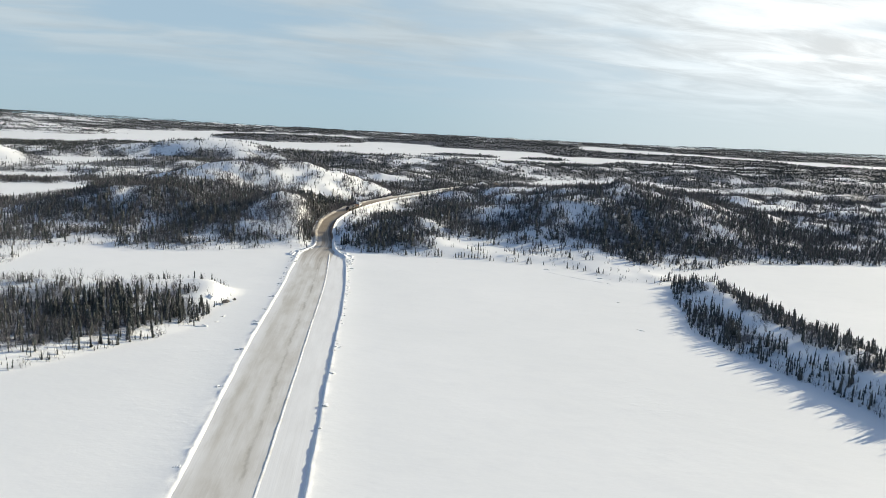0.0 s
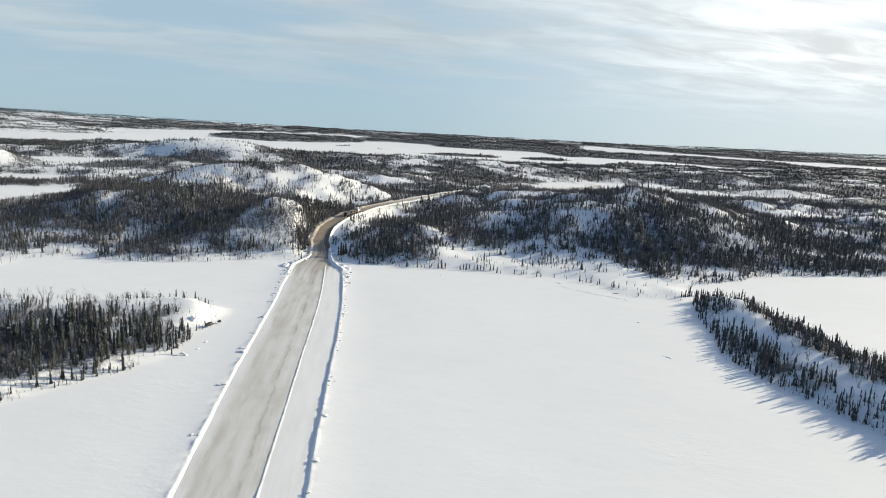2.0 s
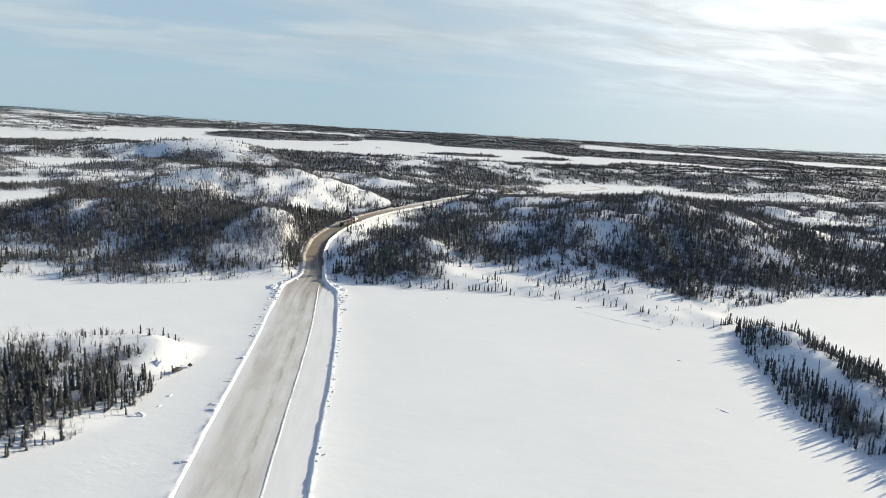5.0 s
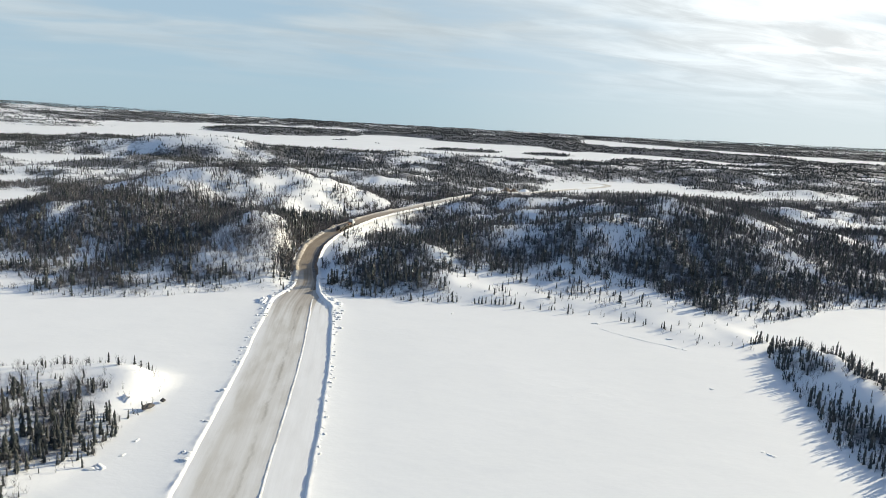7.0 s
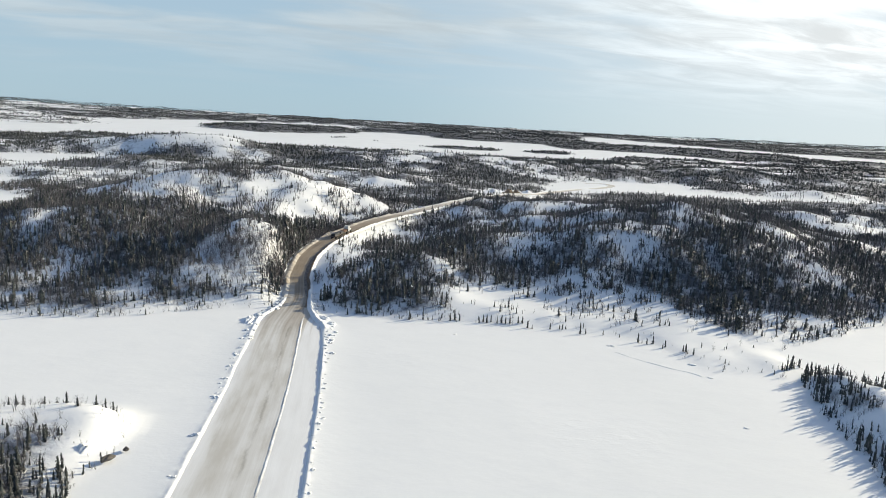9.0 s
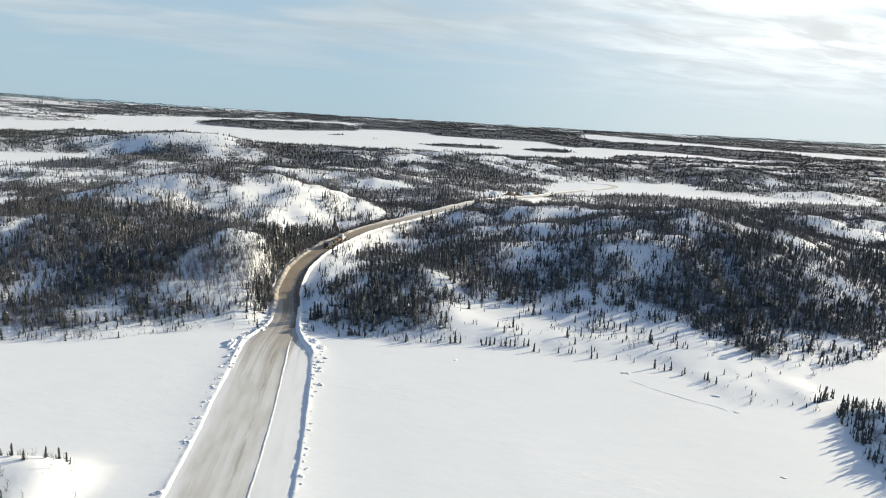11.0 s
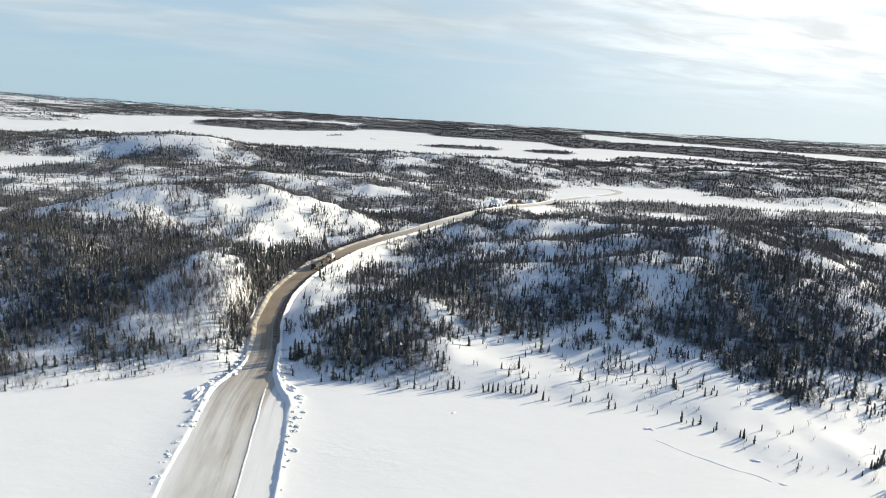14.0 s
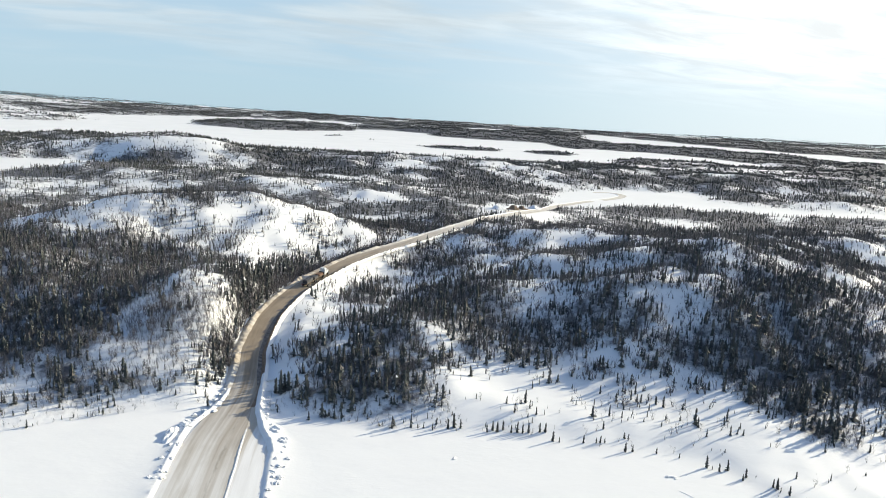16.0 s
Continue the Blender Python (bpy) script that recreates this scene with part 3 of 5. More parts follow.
def woods(x, y, d):
    r = np.hypot(x, y)
    w = fbm(x, y, 75, 3, 61) * 0.45 + fbm(x, y, 20, 3, 71) * 0.5 + fbm(x, y, 7, 2, 77) * 0.5 + 0.30
    w += np.clip((r - 700) / 600, 0, 1) * (fbm(x, y, 240, 3, 81) * 0.5 + 0.24 - 0.2 * np.clip((r - 2000) / 600, 0, 1))
    for wx, wy, a, b, amount in WOODS:
        w += amount * np.exp(-((x - wx) / a) ** 2 - ((y - wy) / b) ** 2)
    for thin, poly in CLEARINGS:
        open_ground = smooth(inside(x, y, poly) / 9 + 0.5)
        w = w * (1 - open_ground) + open_ground * (0.75 * w - thin - 0.06 + 0.35 * fbm(x, y, 9, 2, 65))
    ridge_isle = (x > 80) & (x < 170) & (y < 276)
    spine = np.interp(y, [80, 142, 170, 205, 258], [129, 115, 111, 107, 115])          # bare snow along the top
    w = np.where(ridge_isle, 0.66 - 0.95 * np.exp(-((x - spine) / 3.6) ** 2) * smooth((d - 5) / 4) + 0.6 * fbm(x, y, 8, 2, 63), w)
    shore = np.exp(-((d - 4) / 4) ** 2) * (np.hypot(x, y) < 600) * (1 - ridge_isle) * (x < 85) * np.where((y < 235) & (x < -60), 0.45, 1.0)
    w = w * (1 - shore) + shore * (0.16 + 0.4 * fbm(x, y, 11, 2, 95))
    marsh = smooth(inside(x, y, MARSH) / 6 + 0.5)
    w = w * (1 - marsh) + marsh * (-0.26 - 0.5 * smooth((x - 78) / 9) + 0.5 * fbm(x, y, 10, 2, 91) + 0.55 * np.exp(-((x - 58) / 15) ** 2 - ((y - 333) / 9) ** 2) + 0.3 * np.exp(-((x - 35) / 22) ** 2 - ((y - 347) / 8) ** 2))
    return w


# ---- meshes from numbers ----
def mesh_from(name, verts, faces, mats, smooth_shade=False, index=None):
    """verts (n, 3), faces (m, 3 or 4)."""
    me = bpy.data.meshes.new(name)
    k = faces.shape[1]
    me.vertices.add(len(verts))
    me.vertices.foreach_set("co", np.ascontiguousarray(verts, np.float32).ravel())
    me.loops.add(faces.size)
    me.loops.foreach_set("vertex_index", np.ascontiguousarray(faces, np.int32).ravel())
    me.polygons.add(len(faces))
    me.polygons.foreach_set("loop_start", np.arange(0, faces.size, k, dtype=np.int32))
    me.polygons.foreach_set("loop_total", np.full(len(faces), k, np.int32))
    for m in mats:
        me.materials.append(m)
    if index is not None:
        me.polygons.foreach_set("material_index", np.ascontiguousarray(index, np.int32))
    me.polygons.foreach_set("use_smooth", np.full(len(faces), smooth_shade))
    me.update(calc_edges=True)
    me.validate()
    return me


def part(name, bm, mat, parent, label=""):
    me = bpy.data.meshes.new(name)
    bm.to_mesh(me)
    bm.free()
    for m in (mat if isinstance(mat, (list, tuple)) else [mat]):
        me.materials.append(m)
    ob = new(name, me)
    ob.parent = parent
    return tagged(ob, label)


# ---- ground: one sheet out to the horizon ----
def build_ground():
    fine = np.radians(np.arange(-54, 54.01, 0.31))
    coarse = np.radians(np.arange(59, 302, 5.0))
    ang = np.concatenate([fine, coarse])
    rad = np.concatenate([[0, 8, 18], 30 * 1.0112 ** np.arange(0, 503)])
    rad = rad[rad < 4840]
    a, r = np.meshgrid(ang, rad)
    x, y = -5 + r * np.sin(a), -60 + r * np.cos(a)
    d = land_depth(x, y)
    z = height(x, y, d)
    na = len(ang)
    verts = np.stack([x, y, z], -1).reshape(-1, 3)
    i = np.arange(len(rad) - 1)[:, None] * na
    j = np.arange(na)[None, :]
    jn = (j + 1) % na
    quads = np.stack([i + j, i + jn, i + na + jn, i + na + j], -1).reshape(-1, 4)[:, ::-1]
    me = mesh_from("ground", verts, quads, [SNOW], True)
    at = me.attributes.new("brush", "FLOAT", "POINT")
    dist = np.hypot(x, y)
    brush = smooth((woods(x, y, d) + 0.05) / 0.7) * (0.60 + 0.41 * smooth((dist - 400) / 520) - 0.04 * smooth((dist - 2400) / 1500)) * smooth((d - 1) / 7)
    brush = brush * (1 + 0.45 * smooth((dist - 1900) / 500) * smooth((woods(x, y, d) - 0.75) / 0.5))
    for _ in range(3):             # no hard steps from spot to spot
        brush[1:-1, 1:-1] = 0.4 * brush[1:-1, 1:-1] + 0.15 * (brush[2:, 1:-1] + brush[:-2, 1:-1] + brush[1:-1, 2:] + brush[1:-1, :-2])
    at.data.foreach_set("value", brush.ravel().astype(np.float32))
    return tagged(new("ground", me), "white wind-packed snow over lake ice and rolling land", "ground", kind="structure")


build_ground()


# ---- roads and banks ----
def sides(line):
    t = np.gradient(line[:, :2], axis=0)
    t /= np.linalg.norm(t, axis=1)[:, None]
    return np.stack([t[:, 1], -t[:, 0]], -1)          # to the right of travel


def along(line):
    return np.concatenate([[0], np.cumsum(np.linalg.norm(np.diff(line[:, :2], axis=0), axis=1))])


iy = ROAD_LINE[:, 1]
cut = int(np.argmax(iy > 320))
end = int(np.argmax(iy > 640))
ON_ICE, OVERLAND, ON_RIVER = ROAD_LINE[:cut + 1], ROAD_LINE[cut:end + 1], ROAD_LINE[end:]
split = int(np.argmax(OVERLAND[:, 1] > 430))


def lerp_widths(line, rows):
    rows = np.array(rows, float)
    return np.interp(line[:, 1], rows[:, 0], rows[:, 1])


def carriageway(name, line, left, right, lift, mat, label, start=0.0):
    """A ribbon between two edges that may vary along the line."""
    s, run = sides(line), along(line) + start
    k, n = 9, len(line)
    u = np.linspace(0, 1, k)[None, :]
    off = left[:, None] * (1 - u) + right[:, None] * u
    v = np.stack([line[:, 0:1] + s[:, 0:1] * off, line[:, 1:2] + s[:, 1:2] * off, line[:, 2:3] + lift + 0 * off], -1).reshape(-1, 3)
    i = (np.arange(n - 1) * k)[:, None]
    j = np.arange(k - 1)[None, :]
    quads = np.stack([i + j, i + j + 1, i + k + j + 1, i + k + j], -1).reshape(-1, 4)
    me = mesh_from(name, v, quads, [mat], True)
    uv = me.uv_layers.new(name="UVMap")
    idx = np.empty(len(me.loops), np.int32)
    me.loops.foreach_get("vertex_index", idx)
    flat = np.stack([off, np.broadcast_to(run[:, None], (n, k))], -1).reshape(-1, 2)
    uv.data.foreach_set("uv", flat[idx].astype(np.float32).ravel())
    return tagged(new(name, me), label, "road", kind="structure")


ICE_HALF = [(-400, 6.8), (77, 6.8), (136, 7.5), (160, 7.7), (270, 7.8), (288, 7.6), (300, 7.1), (312, 6.2), (320, 4.9), (326, 4.2)]
half = lerp_widths(ON_ICE, ICE_HALF)
carriageway("ice_road", ON_ICE, -half, half, 0.05, ICE, "grey-beige ploughed ice road with worn wheel streaks")
lane_w = lerp_widths(ON_ICE, [(-400, 8.0), (137, 7.8), (190, 8.3), (250, 7.5), (278, 7.4), (292, 7.6), (300, 7.6), (308, 6.2), (317, 3.2), (322, 1.2)])
carriageway("road_side_lane", ON_ICE, half, half + lane_w, 0.03, LANE, "white packed-snow lane ploughed beside the ice road")
half2 = lerp_widths(OVERLAND, [(315, 4.6), (326, 4.2), (338, 3.7), (400, 3.9), (480, 4.3), (700, 4.2), (868, 5.0)])
carriageway("sand_road", OVERLAND[:split + 1], -half2[:split + 1], half2[:split + 1], 0.05, ICE, "tan sanded snow road winding up the hill", along(ROAD_LINE)[cut])
carriageway("hilltop_road", OVERLAND[split:], -half2[split:], half2[split:], 0.05, PALE, "pale gritty snow road over the hilltop", along(ROAD_LINE)[cut + split])
# dark edge strip: grit, with the bank's cast shadow painted into its colour
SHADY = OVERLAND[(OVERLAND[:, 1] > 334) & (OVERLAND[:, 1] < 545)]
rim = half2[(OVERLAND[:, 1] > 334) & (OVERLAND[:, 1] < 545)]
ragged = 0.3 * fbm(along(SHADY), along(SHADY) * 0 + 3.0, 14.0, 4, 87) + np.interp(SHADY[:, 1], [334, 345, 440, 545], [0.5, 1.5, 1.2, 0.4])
carriageway("shaded_shoulder", SHADY, rim - ragged, rim + 0.3, 0.07, SHADED_GRIT, "dark gritty road shoulder, the snow bank's shade put into its colour")
carriageway("river_ice_road", ON_RIVER, np.full(len(ON_RIVER), -4.6), np.full(len(ON_RIVER), 4.6), 0.05, PALE,
            "pale gritty track running down to the far frozen lake")


PULL_OUT = ROAD_LINE[(iy > 690) & (iy < 780) & (np.arange(len(iy)) < len(iy) - 40)]
edge_out = 4.4 + 15 * np.sin(np.linspace(0, math.pi, len(PULL_OUT))) ** 0.7
carriageway("roadside_pull_out", PULL_OUT, -edge_out, np.full(len(PULL_OUT), -4.3), 0.06, PALE, "pale gritty pull-out beside the road")


def bank(name, line, centre, rise, width, mat, label, seed, rough=0.5, taper=None, apron=0.0, inner=None, core=None, reach=None):
    """A ploughed ridge of snow; centre to the right of the line. apron: metres of drift on its outer side (minus: left).
    core, reach: how far the ridge and its drift widen along the line."""
    fine = np.stack([np.interp(np.arange(0, along(line)[-1], 0.6), along(line), c) for c in (line[:, 0], line[:, 1], line[:, 2])], -1)
    mid = np.interp(fine[:, 1], line[:, 1], centre) if isinstance(centre, np.ndarray) else np.full(len(fine), centre)
    s, run = sides(fine), along(fine)
    at = np.array([-1.0, -0.72, -0.42, -0.12, 0.15, 0.45, 0.75, 1.0]) * width
    up = np.array([-0.08, 0.26, 0.74, 1.0, 0.97, 0.66, 0.22, -0.08])
    calm = np.zeros(len(at))
    if apron:                      # a long low drift that runs out flat
        u = np.array([0.02, 0.06, 0.12, 0.2, 0.3, 0.42, 0.56, 0.7, 0.85, 1.0])
        at = np.concatenate([np.array([-0.9, -0.6, -0.2, 0.1]) * width, 0.1 * width + u * (abs(apron) - 0.1 * width)])
        up = np.concatenate([[-0.08, 0.45, 0.95, 1.0], (1 - u) ** 3.0 * 0.75 + 0.21 * np.exp(-u / (0.035 if apron > 0 else 0.14)) - 0.014])
        calm = np.concatenate([np.zeros(4), np.clip(u / 0.12, 0, 1)])
    if apron < 0:
        at, up, calm = -at[::-1], up[::-1], calm[::-1]
    wide = np.ones(len(fine)) if core is None else np.interp(fine[:, 1], line[:, 1], core)
    far = np.ones(len(fine)) if reach is None else np.interp(fine[:, 1], line[:, 1], reach)
    edge = np.where(calm > 0, np.sign(at) * 0.1 * width, at)
    span = edge[None, :] * wide[:, None] + (at - edge)[None, :] * far[:, None]
    k, n = len(at), len(fine)
    wob = fbm(run, run * 0 + seed * 31, 7.0, 4, seed)
    size = 1 + 0.5 * fbm(run, run * 0 + seed * 11, 17.0, 6, seed + 3, 0.7) * rough
    off = mid[:, None] + wob[:, None] * 0.16 * width * wide[:, None] + span * (1 + 0.15 * (size[:, None] - 1) * (1 - calm))
    lift = up[None, :] * rise * (size[:, None] * (1 - calm) + calm)
    lift = lift * (1 + rough * 0.6 * np.clip(up * (1 - calm), 0, 1)[None, :] * fbm(off * 1.0 + 0 * lift, run[:, None] + 0 * off, 1.6, 3, seed + 9, 0.65))
    if taper is not None:
        lift *= np.interp(fine[:, 1], line[:, 1], taper)[:, None]
    vx, vy = fine[:, 0:1] + s[:, 0:1] * off, fine[:, 1:2] + s[:, 1:2] * off
    base = fine[:, 2:3] + 0 * off
    if apron:
        base = base * (1 - calm) + height(vx, vy) * calm
    v = np.stack([vx, vy, base + lift], -1).reshape(-1, 3)
    i = (np.arange(n - 1) * k)[:, None]
    j = np.arange(k - 1)[None, :]
    quads = np.stack([i + j, i + j + 1, i + k + j + 1, i + k + j], -1).reshape(-1, 4)
    drift = np.tile((np.abs(at[:-1] + at[1:]) / 2 > width).astype(int) + 2 * (inner is not None) * (at[1:] < 0.2), n - 1)
    return tagged(new(name, mesh_from(name, v, quads, [mat, SNOW] + ([inner] if inner else []), True, drift)), label, "snow bank", kind="structure")


NEAR_ICE_AT = int(np.argmax(ON_ICE[:, 1] > -80))
NEAR_ICE = ON_ICE[NEAR_ICE_AT:]
h_near = half[NEAR_ICE_AT:]
ease = np.clip((311 - NEAR_ICE[:, 1]) / 8, 0, 1)
SHORE = ROAD_LINE[NEAR_ICE_AT:int(np.argmax(iy > 352))]
WEST_BANK = [(-400, 7.6), (77, 7.6), (136, 8.3), (160, 8.5), (262, 8.4), (278, 7.9), (300, 8.2), (308, 8.7), (314, 7.3), (320, 5.4), (326, 4.7), (340, 5.0), (352, 5.0)]
RIM_EAST = [(-400, 15.6), (77, 15.5), (137, 16.2), (190, 16.9), (250, 16.3), (277, 16.2), (289, 15.8), (296, 15.9), (301, 14.6), (311, 10.2), (319, 7.6), (330, 5.6), (340, 5.0), (352, 4.8)]
sy = SHORE[:, 1]
bank("snow_bank_west", SHORE, -lerp_widths(SHORE, WEST_BANK), 0.38, 0.9, BANK, "white ploughed snow bank along the ice road", 3, 0.8,
     np.interp(sy, [262, 295, 310, 322, 336], [1.0, 1.7, 1.9, 1.6, 0.0]), apron=-16, core=np.interp(sy, [262, 300, 325], [1.0, 1.6, 1.3]), reach=np.interp(sy, [285, 310, 335], [1.0, 0.16, 0.1]))
bank("snow_windrow", NEAR_ICE, h_near + 0.1, 0.17, 0.45, WINDROW, "thin grey-white snow windrow between road and lane", 5, 0.7, ease)
bank("snow_bank_east", SHORE, lerp_widths(SHORE, RIM_EAST), 0.6, 0.85, BANK, "white lumpy snow bank beside the packed lane", 7, 0.6,
     np.interp(sy, [150, 240, 285, 305, 330, 340, 350], [0.85, 0.72, 0.9, 1.75, 1.8, 1.5, 0.0]), apron=14, core=np.interp(sy, [262, 296, 325, 345], [1.0, 2.1, 1.9, 1.4]), reach=np.interp(sy, [285, 312, 340], [1.0, 0.5, 0.15]))
bank("sanded_bank_west", OVERLAND, -half2 - 1.1, 0.55, 1.6, DIRTY_BANK, "tan sand-stained snow bank along the hill road", 11, 1.7,
     np.clip((OVERLAND[:, 1] - 324) / 24, -0.1, 1), core=np.interp(OVERLAND[:, 1], [322, 350], [0.45, 1.0]))
# faces towards the road take the brown gravel colour
bank("snow_bank_hill", OVERLAND, half2 + 0.9, 1.05, 1.2, BANK, "white snow bank along the hill road, gravel-brown on the road side", 13, 0.7,
     np.clip((OVERLAND[:, 1] - 334) / 14, -0.1, 1), inner=GRAVEL)
bank("snow_bank_river", ON_RIVER, -5.8, 0.5, 0.9, BANK, "low snow bank beside the track on the far lake", 17, 0.5)

# a low ridge where the lake ice has cracked and lifted
bank("ice_pressure_ridge", spline([(53.4, 290.2, 0.0), (59.3, 283.7, 0.0), (63.5, 280.2, 0.0), (68, 276.4, 0.0), (72.7, 273.8, 0.0), (75.5, 270.5, 0.0)], 2.0), 0.0, 0.08, 0.35, SNOW,
     "low cracked pressure ridge in the lake snow", 23, 0.9)


def clod_mesh(seed, rise):
    bm = bmesh.new()
    bmesh.ops.create_icosphere(bm, subdivisions=3, radius=1.0)
    for v in bm.verts:
        n1 = noise.noise(v.co * 1.6 + Vector((seed * 7.1, 0, 0)))
        n2 = noise.noise(v.co * 4.0 + Vector((0, seed * 3.3, 0)))
        v.co *= 1 + 0.85 * n1 + 0.5 * n2
        v.co.z = max(v.co.z * rise, -0.12)
    for f in bm.faces:
        f.smooth = True
    me = bpy.data.meshes.new("snow_chunk")
    bm.to_mesh(me)
    bm.free()
    return me


CLODS = [clod_mesh(k, 0.62) for k in range(6)]
for me in CLODS:
    me.materials.append(BANK)


def at_road(line, y, off):
    k = int(np.argmin(np.abs(line[:, 1] - y)))
    s = sides(line)[k]
    return line[k, 0] + s[0] * off, line[k, 1] + s[1] * off


rnd = random.Random(4)


def snow_chunk(x, y, z, size, label="white chunk of ploughed snow beside the bank"):
    ob = new("snow_chunk", rnd.choice(CLODS))
    ob.matrix_basis = Matrix.Translation((x, y, z)) @ Euler((0, 0, rnd.uniform(0, 6.3))).to_matrix().to_4x4() @ Matrix.Diagonal((size * rnd.uniform(0.8, 1.4), size, size * rnd.uniform(0.6, 0.9), 1))
    return tagged(ob, label, "snow chunk", "ploughed snow chunks")


# heaps thrown over the west bank
for y in (79, 122, 151, 176, 178, 196, 213, 236, 250, 259, 268, 275, 283):
    x0, y0 = at_road(ON_ICE, y, -lerp_widths(np.array([[0, y, 0]]), ICE_HALF)[0] - 1.2)
    snow_chunk(x0, y0, 0.25, rnd.uniform(0.45, 0.8))
    snow_chunk(x0 - rnd.uniform(0.7, 1.4), y0 + rnd.uniform(-0.9, 0.9), 0.2, rnd.uniform(0.35, 0.65))
for k in range(52):          # rubble where the bank meets the shore
    y = 282 + 50 * (k + rnd.random()) / 52
    x0, y0 = at_road(ROAD_LINE, y, -lerp_widths(np.array([[0, y, 0]]), WEST_BANK)[0] - rnd.gauss(0.3, 0.7))
    snow_chunk(x0, y0, 0.35 + max(0.0, float(height(np.array([x0]), np.array([y0]))[0])), rnd.uniform(0.25, 0.75))
for k in range(22):
    y = rnd.choice((66, 72, 96, 108, 133, 152, 158, 181, 203, 219, 224, 241, 262, 277)) + rnd.uniform(-2, 2)
    w = lerp_widths(np.array([[0, y, 0]]), RIM_EAST)[0]
    x0, y0 = at_road(ON_ICE, y, w + rnd.choice((0.1, 0.4, 0.7, 1.8)))
    snow_chunk(x0, y0, 0.42, rnd.choice((0.25, 0.3, 0.35, 0.45, 0.6)))
for k in range(44):          # clods along the crest of the lane's bank
    y = 175 + 105 * (k + rnd.random()) / 44
    x0, y0 = at_road(ON_ICE, y, lerp_widths(np.array([[0, y, 0]]), RIM_EAST)[0] + rnd.uniform(0.0, 1.4))
    snow_chunk(x0, y0, 0.3, rnd.uniform(0.2, 0.45))
for k in range(30):          # clods on the outer side of the west bank
    y = rnd.choice((232, 241, 247, 255, 262, 266, 272, 279)) + rnd.uniform(-2.5, 2.5)
    x0, y0 = at_road(ON_ICE, y, -lerp_widths(np.array([[0, y, 0]]), WEST_BANK)[0] - rnd.uniform(0.4, 2.2))
    snow_chunk(x0, y0, 0.12, rnd.uniform(0.2, 0.5))
for k in range(60):          # rubble where the lane ends and the road leaves the ice
    y = 270 + 68 * (k + rnd.random()) / 60
    x0, y0 = at_road(ROAD_LINE, y, lerp_widths(np.array([[0, y, 0]]), RIM_EAST)[0] + min(3.6, 0.2 + abs(rnd.gauss(0, 1.5))))
    snow_chunk(x0, y0, 0.25 + max(0.0, float(height(np.array([x0]), np.array([y0]))[0])), rnd.uniform(0.25, 0.75))


# ---- trees ----
def spruce_shape(seed, tiers, blades, two, core_sides, lean=0.0, slim=1.0):
    """A narrow black spruce of height 1 and radius 1 (crown only): vertices, triangles."""
    q = random.Random(seed)
    v, f = [], []

    def tri(a, b, c):
        k = len(v)
        v.extend((a, b, c))
        f.append((k, k + 1, k + 2))

    def width(z):
        club = 0.18 * math.exp(-((z - 0.9) / 0.06) ** 2) if seed % 3 == 0 else 0
        return (0.70 * (1 - z) ** 0.45 + 0.10 + club) * q.uniform(0.55, 1.2)

    def axis(z):
        return lean * z * z

    rings = 3 if core_sides > 3 else 2
    zs = [0.06 + 0.94 * k / rings for k in range(rings + 1)]
    for a, b in zip(zs, zs[1:]):
        ra = 0.54 * (1 - a) ** 0.55 + 0.03
        for k in range(core_sides):
            t0, t1 = 6.283 * k / core_sides + a * 5, 6.283 * (k + 1) / core_sides + a * 5
            tri((axis(a) + ra * math.cos(t0) * q.uniform(0.8, 1.2), ra * math.sin(t0), a), (axis(a) + ra * math.cos(t1), ra * math.sin(t1) * q.uniform(0.8, 1.2), a), (axis(b), 0, min(1, b + 0.08)))
    for i in range(tiers):
        z = 0.05 + 0.88 * (i + q.uniform(0.1, 0.9)) / tiers
        full, bias = q.uniform(0.55, 1.25), q.uniform(0, 6.283)
        for k in range(blades):
            if two and q.random() < 0.18:
                continue
            t = 6.283 * (k + q.uniform(-0.35, 0.35)) / blades + i * 2.1
            r = width(z) * full * (1 + 0.3 * math.cos(t - bias))
            if q.random() < 0.07:
                r *= 1.35
            c, s = math.cos(t), math.sin(t)
            half_w = r * q.uniform(0.35, 0.55) * slim
            tip = (axis(z) + r * c, r * s, z - 0.05 * q.uniform(0.4, 1.5))
            up = (axis(z) + 0.05 * c, 0.05 * s, min(0.99, z + 0.075))
            ml = (axis(z) + 0.55 * r * c - half_w * s, 0.55 * r * s + half_w * c, z - 0.015)
            mr = (axis(z) + 0.55 * r * c + half_w * s, 0.55 * r * s - half_w * c, z - 0.015)
            if two:
                k0 = len(v)
                v.extend((up, ml, tip, mr))
                f.append((k0, k0 + 1, k0 + 2))
                f.append((k0, k0 + 2, k0 + 3))
            else:
                tri(up, (tip[0] - half_w * s, tip[1] + half_w * c, tip[2]), (tip[0] + half_w * s, tip[1] - half_w * c, tip[2]))
    return np.array(v), np.array(f)


